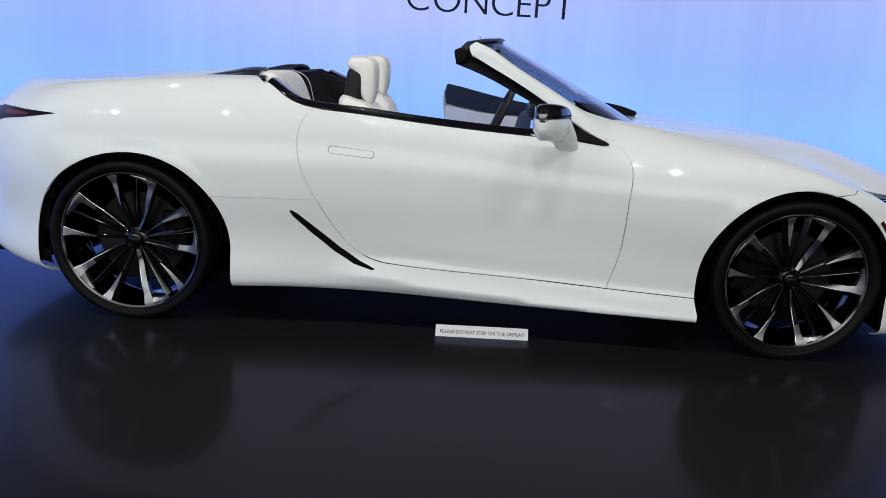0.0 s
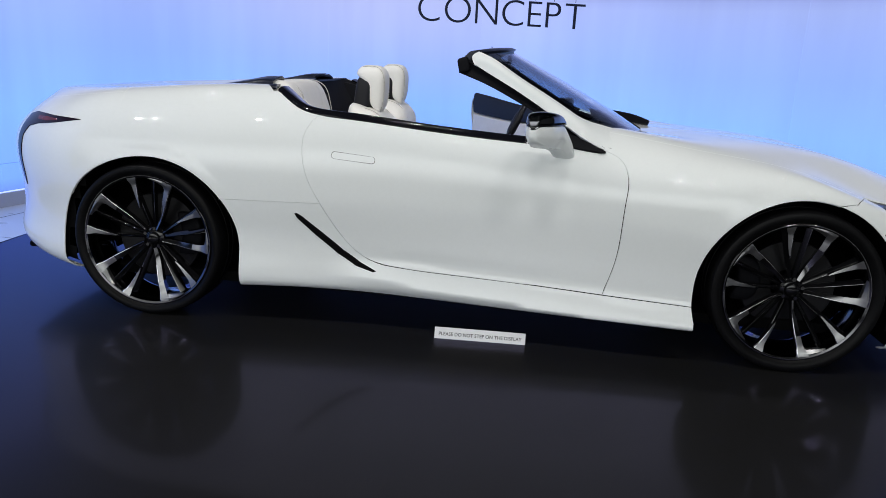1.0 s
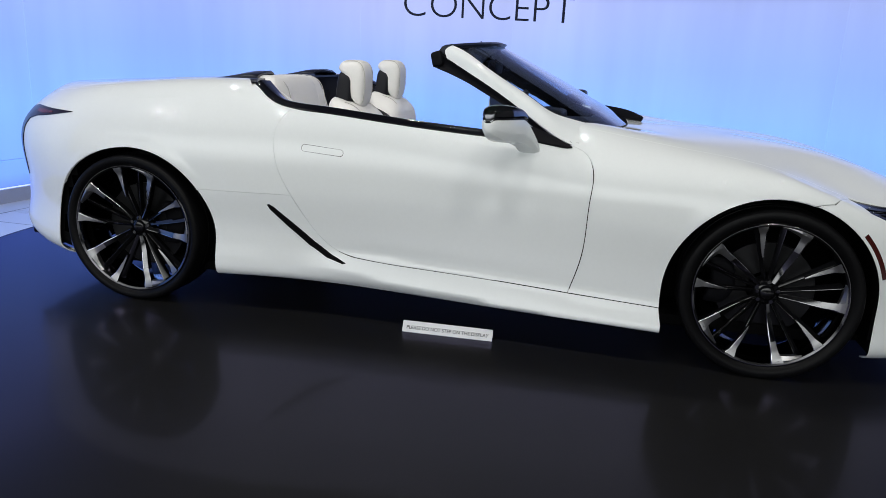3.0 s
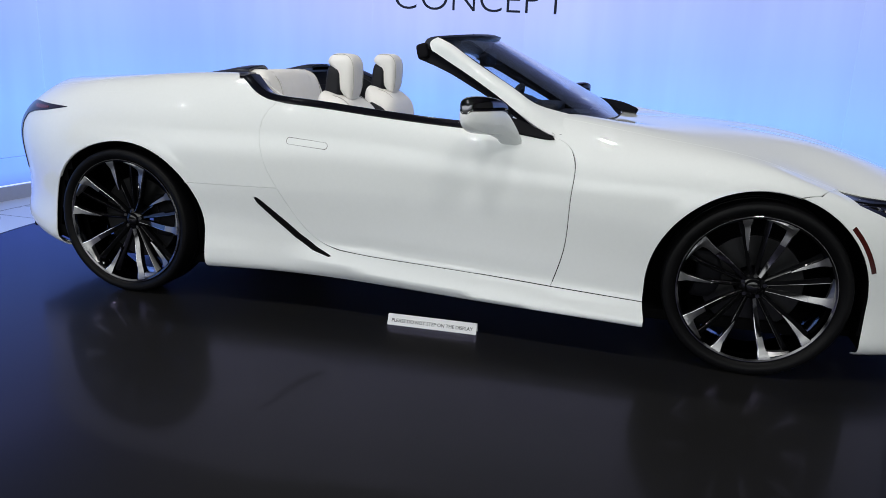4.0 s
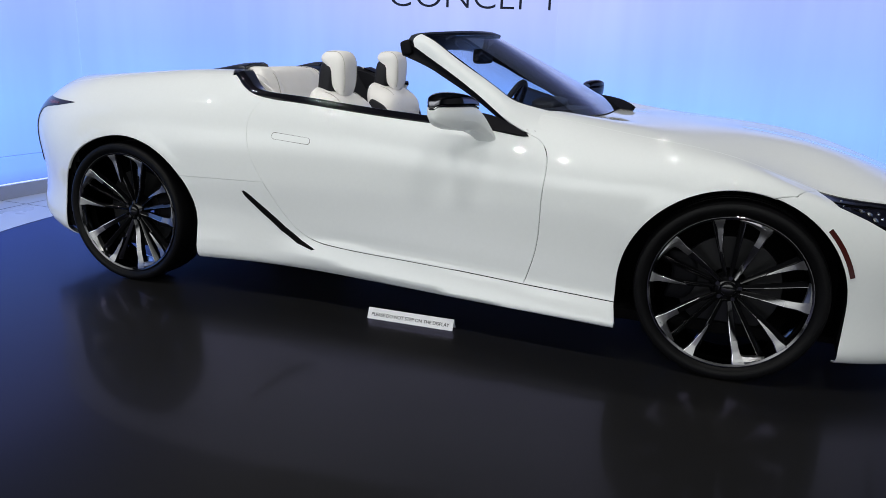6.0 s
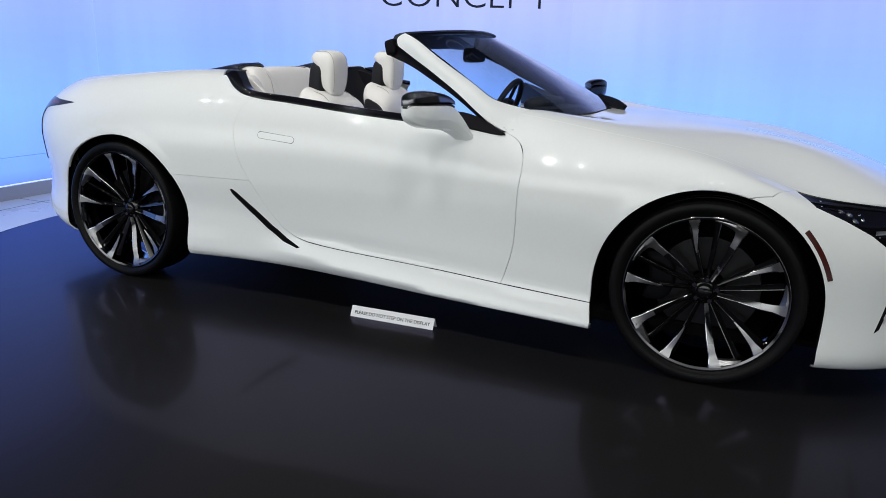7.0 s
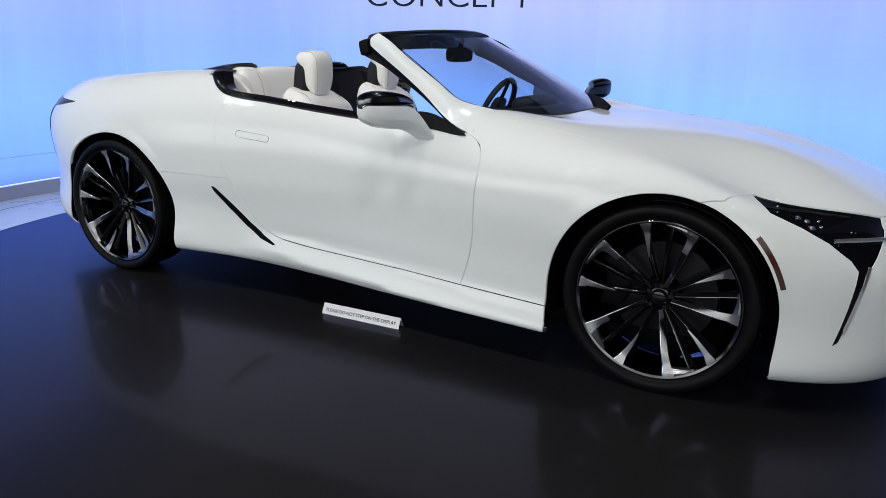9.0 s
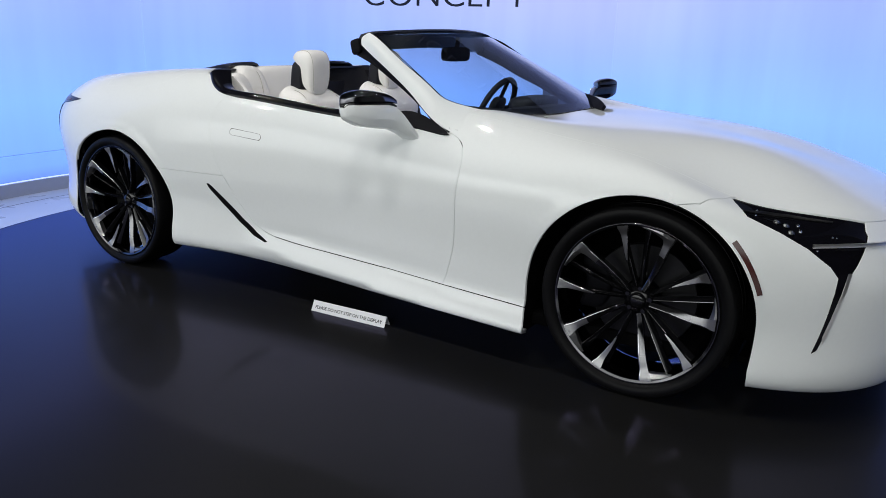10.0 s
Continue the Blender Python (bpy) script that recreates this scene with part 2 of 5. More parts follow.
def box(sx, sy, sz, bevel=0.0, segs=2, at=(0, 0, 0), bm=None):
    bm = bm or bmesh.new()
    r = bmesh.ops.create_cube(bm, size=1.0, matrix=Matrix.Translation(at) @ Matrix.Diagonal((sx, sy, sz, 1)))
    if bevel:
        edges = list({e for v in r["verts"] for e in v.link_edges})
        bmesh.ops.bevel(bm, geom=edges, offset=bevel, segments=segs, affect="EDGES", profile=0.5)
    return bm


def cushion(sx, sy, sz, power=4.0, cuts=10, shape=None):
    """A padded block: a cube blown into a superellipsoid; shape(x, y, z) in -1..1 moves points on, in metres."""
    bm = bmesh.new()
    bmesh.ops.create_cube(bm, size=2.0)
    bmesh.ops.subdivide_edges(bm, edges=list(bm.edges), cuts=cuts, use_grid_fill=True)
    for v in bm.verts:
        x, y, z = v.co
        k = (abs(x) ** power + abs(y) ** power + abs(z) ** power) ** (1 / power)
        x, y, z = x / k, y / k, z / k
        p = Vector((x * sx / 2, y * sy / 2, z * sz / 2))
        v.co = p + Vector(shape(x, y, z)) if shape else p
    return bm


def revolve(profile, steps=64, axis="Y", closed=False, bm=None):
    """Turns (radius, height along the axis) pairs round the axis."""
    bm = bm or bmesh.new()
    rings = []
    for i in range(steps):
        a = 2 * math.pi * i / steps
        c, s = math.cos(a), math.sin(a)
        ring = []
        for r, h in profile:
            ring.append(bm.verts.new({"Y": (r * c, h, r * s), "Z": (r * c, r * s, h), "X": (h, r * c, r * s)}[axis]))
        rings.append(ring)
    n = len(profile)
    for i in range(steps):
        a, b2 = rings[i], rings[(i + 1) % steps]
        for j in range(n if closed else n - 1):
            k = (j + 1) % n
            try:
                bm.faces.new((a[j], b2[j], b2[k], a[k]))
            except ValueError:
                pass
    return bm


def sweep(path, section, bm=None, up=(0, 0, 1), scale=None, caps=True):
    """Carries a closed 2D section (side, up) along a 3D path."""
    bm = bm or bmesh.new()
    pts = [Vector(p) for p in path]
    rows = []
    for i, p in enumerate(pts):
        t = (pts[min(i + 1, len(pts) - 1)] - pts[max(i - 1, 0)]).normalized()
        side = t.cross(Vector(up)).normalized()
        top = side.cross(t).normalized()
        k = scale(i / (len(pts) - 1)) if scale else 1.0
        rows.append([bm.verts.new(p + side * (a * k) + top * (b2 * k)) for a, b2 in section])
    n = len(section)
    for r0, r1 in zip(rows, rows[1:]):
        for j in range(n):
            bm.faces.new((r0[j], r0[(j + 1) % n], r1[(j + 1) % n], r1[j]))
    if caps:
        bm.faces.new(rows[0])
        bm.faces.new(rows[-1])
    return bm


def circle2(r, n=10, rx=None):
    return [(r * math.cos(2 * math.pi * i / n), (rx or r) * math.sin(2 * math.pi * i / n)) for i in range(n)]


def spline(xs, ys):
    """Natural cubic through (xs, ys), straight beyond the ends."""
    xs, ys = np.array(xs, float), np.array(ys, float)
    n = len(xs)
    h = np.diff(xs)
    a = np.eye(n)
    for i in range(1, n - 1):
        a[i, i - 1:i + 2] = h[i - 1], 2 * (h[i - 1] + h[i]), h[i]
    op = np.zeros((n, n))
    for i in range(1, n - 1):
        op[i, i - 1:i + 2] = 6 / h[i - 1], -6 / h[i - 1] - 6 / h[i], 6 / h[i]
    op = np.linalg.solve(a, op)
    m = op @ ys

    def at(x):
        x = np.asarray(x, float)
        xc = np.clip(x, xs[0], xs[-1])
        i = np.clip(np.searchsorted(xs, xc) - 1, 0, n - 2)
        p, q = (xs[i + 1] - xc) / h[i], (xc - xs[i]) / h[i]
        y = p * ys[i] + q * ys[i + 1] + ((p ** 3 - p) * m[i] + (q ** 3 - q) * m[i + 1]) * h[i] ** 2 / 6
        s0 = (ys[1] - ys[0]) / h[0] - h[0] * (2 * m[0] + m[1]) / 6
        s1 = (ys[-1] - ys[-2]) / h[-1] + h[-1] * (m[-2] + 2 * m[-1]) / 6
        return y + np.where(x < xs[0], (x - xs[0]) * s0, 0) + np.where(x > xs[-1], (x - xs[-1]) * s1, 0)
    return at


def curve_through(points, n=40):
    """A smooth path of n points through a few given ones."""
    p = np.array(points, float)
    d = np.r_[0, np.cumsum(np.linalg.norm(np.diff(p, axis=0), axis=1))]
    s = np.linspace(0, d[-1], n)
    return np.stack([spline(d, p[:, k])(s) for k in range(p.shape[1])], 1)


# ---- the hall and the stage ----
def ring_sheet(r0, r1, z, a0=0.0, a1=360.0, n=180, cx=HUB[0], cy=HUB[1]):
    bm = bmesh.new()
    rows = []
    for i in range(n + 1):
        a = radians(a0 + (a1 - a0) * i / n)
        rows.append([bm.verts.new((cx + r * math.cos(a), cy + r * math.sin(a), z)) for r in (r0, r1)])
    for p, q in zip(rows, rows[1:]):
        bm.faces.new((p[0], p[1], q[1], q[0]))
    bmesh.ops.remove_doubles(bm, verts=bm.verts, dist=1e-5)
    return bm


def arc_wall(r, thick, z0, z1, a0, a1, n=120):
    bm = bmesh.new()
    rows = []
    for i in range(n + 1):
        a = radians(a0 + (a1 - a0) * i / n)
        c, s = math.cos(a), math.sin(a)
        rows.append([bm.verts.new((HUB[0] + q * c, HUB[1] + q * s, z)) for q, z in ((r, z0), (r, z1), (r + thick, z1), (r + thick, z0))])
    for p, q in zip(rows, rows[1:]):
        for j in range(4):
            bm.faces.new((p[j], p[(j + 1) % 4], q[(j + 1) % 4], q[j]))
    bm.faces.new(rows[0])
    bm.faces.new(rows[-1])
    return bm


def structure(ob, label, category):
    return tagged(ob, label, category, kind="structure")


# hall shell
bm = box(24, 24, 0.2, at=(1.4, 0, -0.112 + FLOOR))
structure(part("floor", bm, HALLFLOOR, None), "dark grey carpeted hall floor", "floor")
bm = box(24, 24, 0.2, at=(1.4, 0, 5.3))
structure(part("ceiling", bm, CEILING, None), "black exhibition hall ceiling", "ceiling")
for nm, sx, sy, x, y in (("wall_north", 24, 0.2, 1.4, 12.1), ("wall_south", 24, 0.2, 1.4, -12.1), ("wall_west", 0.2, 24, -10.7, 0), ("wall_east", 0.2, 24, 13.5, 0)):
    structure(part(nm, box(sx, sy, 5.2, at=(x, y, 2.592)), HALLGREY, None), "plain grey exhibition hall wall", "wall")

# stage disc with a fine dark joint, then the white floor ring in wide sectors
bm = revolve([(0.001, 0.0), (1.4, 0.0), (STAGE_R - 0.004, 0.0), (STAGE_R, -0.004), (STAGE_R, -0.011)], 180, "Z")
structure(part("stage", bm, STAGE, None, place=Matrix.Translation((*HUB, FLOOR))), "round satin black display stage floor", "stage")
bm = ring_sheet(STAGE_R, STAGE_R + 0.02, FLOOR - 0.006)
structure(part("stage_joint", bm, UNDER, None), "thin dark joint round the stage", "joint")
SECTORS = 12
for i in range(SECTORS):
    a0 = 360 / SECTORS * i
    for r0, r1 in ((STAGE_R + 0.015, 3.355), (3.365, 4.9)):
        bm = ring_sheet(r0, r1, FLOOR - 0.003, a0 + 0.06, a0 + 360 / SECTORS - 0.06, 24)
        ob = part("floor_sector", bm, RINGWHITE, None)
        structure(ob, "glossy white floor panel round the stage", "floor panel")

# backlit wall with its plinth, in upright fabric panels
A0, A1, PANELS = -1.0, 215.0, 9
wall = structure(part("wall_backlit", arc_wall(RING_R + 0.10, 0.05, FLOOR, WALL_H + 0.02, A0, A1), HALLGREY, None), "carrier of the curved backlit wall", "wall")
for i in range(PANELS):
    a0 = A0 + (A1 - A0) * i / PANELS
    for z0, z1 in ((0.114, 0.309), (0.318, WALL_H)):
        bm = arc_wall(RING_R + 0.06 + 0.003 * (i % 2), 0.03, z0, z1, a0 + 0.004, a0 + (A1 - A0) / PANELS - 0.004, 16)
        part("fabric_panel", bm, LIGHTWALL, wall)
bm = arc_wall(RING_R, 0.058, FLOOR - 0.003, 0.112, A0, A1)
structure(part("plinth", bm, PLINTH, None), "grey plinth at the foot of the backlit wall", "plinth")
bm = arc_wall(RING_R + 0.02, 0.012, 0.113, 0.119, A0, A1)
structure(part("glow_strip", bm, BLUEGLOW, None), "thin pale blue strip added on the plinth as a glow", "light strip")

# ---- the car's skin: eight long lines from sill to spine, lofted ----
# x runs forward from the rear axle, w is the half width, z the height
XT, XN, WB = -0.20, 2.90, 2.87          # where tail and nose begin to round off; wheelbase
LINES = [
    # half width by x, height by x, nose tip x, tail tip x
    (((-0.2, 0.86), (0.46, 0.895), (1.05, 0.886), (1.6, 0.892), (2.1, 0.90), (2.47, 0.90), (2.9, 0.89)),
     ((-0.97, 0.30), (-0.6, 0.215), (-0.36, 0.185), (0.46, 0.185), (1.0, 0.195), (1.5, 0.18), (2.0, 0.17), (2.47, 0.16), (3.27, 0.128), (3.75, 0.108)), 3.70, -0.83),
    (((-0.2, 0.925), (0.46, 0.945), (1.05, 0.899), (1.6, 0.911), (2.1, 0.932), (2.47, 0.946), (2.9, 0.945)),
     ((-0.97, 0.33), (-0.6, 0.245), (-0.36, 0.205), (0.46, 0.20), (1.0, 0.215), (1.5, 0.197), (2.0, 0.185), (2.47, 0.177), (3.27, 0.149), (3.75, 0.135)), 3.74, -0.885),
    (((-0.2, 0.938), (0.46, 0.940), (1.05, 0.890), (1.6, 0.900), (2.1, 0.920), (2.47, 0.932), (2.9, 0.942)),
     ((-0.97, 0.42), (-0.4, 0.36), (0.46, 0.345), (1.05, 0.342), (1.5, 0.33), (2.08, 0.305), (2.47, 0.28), (3.27, 0.27), (3.8, 0.28)), 3.79, -0.895),
    (((-0.2, 0.950), (0.0, 0.952), (0.46, 0.944), (1.05, 0.900), (1.6, 0.899), (2.1, 0.918), (2.5, 0.936), (2.9, 0.945)),
     ((-0.97, 0.60), (0.0, 0.57), (1.05, 0.55), (2.1, 0.54), (2.9, 0.52), (3.8, 0.44)), 3.80, -0.880),
    (((-0.2, 0.933), (0.0, 0.935), (0.46, 0.922), (1.05, 0.886), (1.6, 0.880), (2.1, 0.893), (2.5, 0.905), (2.9, 0.905)),
     ((-0.97, 0.80), (-0.5, 0.825), (0.0, 0.845), (0.46, 0.85), (1.05, 0.835), (1.6, 0.815), (2.1, 0.80), (2.5, 0.80), (2.9, 0.785), (3.2, 0.705), (3.5, 0.60), (3.8, 0.55)), 3.77, -0.885),
    (((-0.2, 0.775), (0.0, 0.765), (0.6, 0.745), (1.3, 0.735), (2.05, 0.700), (2.5, 0.705), (2.9, 0.765)),
     ((-0.97, 0.915), (-0.6, 0.965), (0.0, 1.035), (0.6, 1.060), (1.3, 1.012), (2.05, 0.966), (2.5, 0.905), (2.9, 0.842), (3.15, 0.760), (3.5, 0.710), (3.72, 0.648)), 3.72, -0.775),
    (((-0.2, 0.42), (0.6, 0.41), (2.05, 0.40), (2.9, 0.42)),
     ((-0.97, 0.955), (-0.6, 1.012), (-0.3, 1.011), (0.0, 1.019), (0.4, 1.046), (1.3, 1.00), (2.05, 0.958), (2.35, 0.943), (2.6, 0.930), (2.9, 0.909), (3.15, 0.868), (3.4, 0.80), (3.7, 0.69)), 3.71, -0.85),
    (((-0.2, 0.0), (2.9, 0.0)),
     ((-0.97, 0.962), (-0.6, 1.012), (-0.3, 1.012), (0.0, 1.019), (0.4, 1.044), (1.3, 1.00), (2.05, 0.957), (2.35, 0.945), (2.6, 0.935), (2.9, 0.914), (3.15, 0.872), (3.4, 0.805), (3.7, 0.70)), 3.70, -0.86),
]
LINE_FN = [(spline(*zip(*w)), spline(*zip(*z)), xf, xr) for w, z, xf, xr in LINES]
VK = np.array([0.0, 0.06, 0.20, 0.42, 0.68, 0.92, 1.26, 1.66])   # place of each line across the section
VM = VK[-1]
VALL = np.r_[VK, 2 * VM - VK[-2], 2 * VM - VK[-3], 2 * VM - VK[-4]]  # lines of the other half follow, mirrored
BODY = 3.0                                                       # u: -1..0 tail, 0..BODY flank, then 1 more for the nose


def cardinal(v):
    """Weights of the section's lines at v (natural cubic)."""
    return np.stack([CARD[i](v) for i in range(len(VALL))], -1)


CARD = [spline(VALL, np.eye(len(VALL))[i]) for i in range(len(VALL))]
ARCH = {"rear": (0.035, 0.345, 0.412), "front": (2.868, 0.345, 0.415)}


def line_points(i, u):
    fw, fz, xf, xr = LINE_FN[i]
    tail, nose = np.clip(-u, 0, 1) * math.pi / 2, np.clip(u - BODY, 0, 1) * math.pi / 2
    x = XT + (XN - XT) * np.clip(u, 0, BODY) / BODY - (XT - xr) * np.sin(tail) + (xf - XN) * np.sin(nose)
    w = fw(np.clip(x, XT, XN)) * np.maximum(np.cos(tail), 1e-9) ** 0.54 * np.maximum(np.cos(nose), 1e-9) ** 0.58
    return x, w, fz(x)


def skin(u, v):
    """Points of the skin: x, half width, z."""
    u, v = np.broadcast_arrays(np.asarray(u, float), np.asarray(v, float))
    base = [line_points(i, u) for i in range(8)]
    rows = base + [(base[i][0], -base[i][1], base[i][2]) for i in (6, 5, 4)]
    c = cardinal(v)
    p = np.stack([sum(c[..., i] * rows[i][k] for i in range(len(rows))) for k in range(3)], -1)
    # skirt ledge below the doors: the skirt stands out, the door foot tucks in
    k = np.clip((p[..., 0] - 0.75) / 0.5, 0, 1) * np.clip((2.75 - p[..., 0]) / 0.2, 0, 1)
    k = k * k * (3 - 2 * k) * (v < 0.6)
    edge = np.interp(p[..., 0], (1.0, 1.6, 2.0, 2.4), (0.118, 0.100, 0.066, 0.045))
    p[..., 1] += k * (0.023 * np.maximum(0, 1 - np.abs(v - edge) / np.where(v > edge, 0.095, 0.085)) - 0.007 * np.exp(-((v - 0.205) / 0.042) ** 2))
    # shoulder: above a soft crease under the belt line the flank leans further in
    vm = np.minimum(v, 2 * VM - v)
    crease = vm - np.interp(p[..., 0], (0.9, 1.1, 1.7, 2.0), (0.785, 0.772, 0.748, 0.715))
    rise = 0.10 * np.tanh((np.sqrt(crease ** 2 + 0.010 ** 2) + crease) / 0.20)
    k = np.clip((p[..., 0] - 0.70) / 0.45, 0, 1) * np.clip((2.00 - p[..., 0]) / 0.40, 0, 1)
    top = np.clip((1.20 - vm) / 0.28, 0, 1)
    p[..., 1] -= np.where(v <= VM, 0.20, -0.20) * rise * k * k * (3 - 2 * k) * top * top * (3 - 2 * top)
    for ax, az, r in ARCH.values():
        d = np.hypot(p[..., 0] - ax, p[..., 2] - az) - r
        lip = np.clip((p[..., 2] - 0.45) / 0.2, 0, 1) * np.clip((3.15 - p[..., 0]) / 0.2, 0, 1)   # the raised rim fades out downwards and into the bumper
        p[..., 1] += 0.005 * lip * np.exp(-(d / 0.040) ** 4) * (v < 0.95) * (p[..., 1] > 0.5)
    return p


def skin_normal(u, v, e=2e-3):
    a = skin(np.minimum(u + e, BODY + 0.999), v) - skin(np.maximum(u - e, -0.999), v)
    b2 = skin(u, v + e) - skin(u, v - e)
    n = np.cross(a, b2)
    n = n / np.maximum(np.linalg.norm(n, axis=-1, keepdims=True), 1e-12)
    flip = np.sign(n[..., 1:2] * 1.0)
    ref = np.where(np.asarray(v)[..., None] > 0.8, np.sign(n[..., 2:3]), flip)
    return n * np.where(ref == 0, 1, ref)


def u_at(x, v):
    """u where the section line v passes x."""
    grid = np.r_[np.linspace(-1, 0, 90), np.linspace(0, BODY, 160)[1:], np.linspace(BODY, BODY + 1, 90)[1:]]
    out = np.empty(np.shape(x))
    for i, (xx, vv) in enumerate(zip(np.ravel(x), np.ravel(v))):
        out.flat[i] = np.interp(xx, skin(grid, vv)[:, 0], grid)
    return out


GU = np.r_[np.linspace(-1, 0, 60), np.linspace(0, BODY, 110)[1:], np.linspace(BODY, BODY + 1, 60)[1:]]
GV = np.linspace(0.04, 0.95, 80)
GRID = skin(GU[:, None], GV[None, :])


def uv_xz(points):
    """(u, v) on the flank for (x, z) pairs."""
    out = []
    for x, z in points:
        us = np.array([np.interp(x, GRID[:, j, 0], GU) for j in range(len(GV))])
        zs = np.array([np.interp(us[j], GU, GRID[:, j, 2]) for j in range(len(GV))])
        zs = np.maximum.accumulate(zs + np.arange(len(zs)) * 1e-9)
        v = np.interp(z, zs, GV)
        out.append((np.interp(v, GV, us), v))
    return np.array(out)


def along(v, x0, x1, n=60):
    """The section line v between two x."""
    x = np.linspace(x0, x1, n)
    vv = np.full(n, float(v)) if np.ndim(v) == 0 else v
    return np.stack([u_at(x, vv), vv], 1)


def straight(a, b2, n=20):
    return np.linspace(a, b2, n)


REACH = {("rear", False): 1.09, ("front", True): 0.985}   # the openings are not quite round


def arch(which, a0, a1, n=70):
    """The wheel opening from angle a0 to a1 (degrees, 0 forward, 90 up), standing upright below the axle."""
    cx, cz, r = ARCH[which]
    pts = []
    for a in np.linspace(a0, a1, n):
        c, s = math.cos(radians(a)), math.sin(radians(a))
        drop = r * s if s >= 0 else 0.55 * r * s * 1.6
        wide = REACH.get((which, c > 0), 1.0)
        pull = 1.0 if s >= 0 else 1.0 - 0.10 * (s ** 2) * (1 if which == "front" and c > 0 else 0.55)
        pts.append((cx + r * c * wide if s >= 0 else cx + math.copysign(r, c) * wide * pull, cz + drop))
    return uv_xz(pts)


def join(*runs):
    out = []
    for r in runs:
        for p in r:
            if not out or np.hypot(*(np.array(p) - out[-1])) > 1e-4:
                out.append(np.array(p, float))
    if np.hypot(*(out[0] - out[-1])) < 1e-4:
        out.pop()
    return np.array(out)


def densify(poly, step=0.02):
    out = []
    for a, b2 in zip(poly, np.roll(poly, -1, 0)):
        n = max(1, int(np.hypot(*(b2 - a)) / step))
        out += [a + (b2 - a) * k / n for k in range(n)]
    return np.array(out)


def inside(poly, pts):
    x, y = pts[:, 0], pts[:, 1]
    hit = np.zeros(len(pts), bool)
    for (x0, y0), (x1, y1) in zip(poly, np.roll(poly, -1, 0)):
        cross = ((y0 > y) != (y1 > y)) & (x < (x1 - x0) * (y - y0) / (y1 - y0 + 1e-15) + x0)
        hit ^= cross
    return hit


def skin_mesh(name, poly, material, step=0.028, lift=0.0, gap=0.0026, depth=0.016, side=1):
    """A pressed panel: the skin inside a (u, v) outline, drawn in by gap at its edge and folded back by depth. side -1: the other flank."""
    from mathutils.geometry import delaunay_2d_cdt
    poly = densify(poly, 0.016)
    area2 = np.sum(poly[:, 0] * np.roll(poly[:, 1], -1) - np.roll(poly[:, 0], -1) * poly[:, 1])
    if area2 < 0:
        poly = poly[::-1]
    lo, hi = poly.min(0), poly.max(0)
    gu, gv = np.meshgrid(np.arange(lo[0], hi[0], step), np.arange(lo[1], hi[1], step * 0.8))
    pts = np.stack([gu.ravel(), gv.ravel()], 1)
    pts = pts[inside(poly, pts)]
    if len(pts):
        far = np.min(np.hypot(pts[:, None, 0] - poly[None, :, 0], pts[:, None, 1] - poly[None, :, 1]), 1) > step * 0.42
        pts = pts[far]
    n = len(poly)
    allp = np.vstack([poly, pts]) if len(pts) else poly
    co, _, tri, *_ = delaunay_2d_cdt([Vector(p) for p in allp], [(i, (i + 1) % n) for i in range(n)], [], 1, 1e-7)
    uv = np.array([tuple(c) for c in co])
    p, nor = skin(uv[:, 0], uv[:, 1]), skin_normal(uv[:, 0], uv[:, 1])
    # edge: drawn in, then folded
    rim = list(range(n))
    e = p[rim]
    tan = np.roll(e, -1, 0) - np.roll(e, 1, 0)
    tan /= np.maximum(np.linalg.norm(tan, axis=1, keepdims=True), 1e-9)
    inward = np.cross(nor[rim], tan)
    mid = skin(*(poly + 0.0).T)
    # which way is in: towards a point just inside the outline
    d = np.roll(poly, -1, 0) - np.roll(poly, 1, 0)
    d /= np.maximum(np.linalg.norm(d, axis=1, keepdims=True), 1e-9)
    probe = skin(*(poly + np.stack([-d[:, 1], d[:, 0]], 1) * 0.01).T) - mid
    sgn = np.sign(np.sum(inward * probe, 1, keepdims=True))
    inward *= np.where(sgn == 0, 1, sgn)
    p[rim] += inward * gap
    p = p + nor * lift
    verts, normals = list(p), list(nor)
    faces = [tuple(t) for t in tri]
    base = len(verts)
    soft = 0.0008
    for k in range(n):
        verts += [p[k] - nor[k] * 0.0, p[k] - inward[k] * soft * 0.6 - nor[k] * soft, p[k] - inward[k] * soft * 0.6 - nor[k] * depth]
        edge_n = -inward[k] * 0.3 + nor[k]
        normals += [nor[k], edge_n / np.linalg.norm(edge_n), -inward[k]]
    for k in range(n):
        a, b2 = base + 3 * k, base + 3 * ((k + 1) % n)
        faces += [(a, b2, b2 + 1, a + 1), (a + 1, b2 + 1, b2 + 2, a + 2)]
    out = np.array(verts)
    out[:, 1] *= -side
    nn = np.array(normals)
    nn[:, 1] *= -side
    # wind every face the way its normals point
    fixed = []
    for f in faces:
        g = np.cross(out[f[1]] - out[f[0]], out[f[2]] - out[f[0]])
        fixed.append(f if g @ (nn[f[0]] + nn[f[1]] + nn[f[2]]) >= 0 else f[::-1])
    return mesh_from(name, out, fixed, material, True, nn)


car = tagged(empty("car", Matrix.Identity(4)), "white open-top concept convertible with black wheels on a stage", "car")

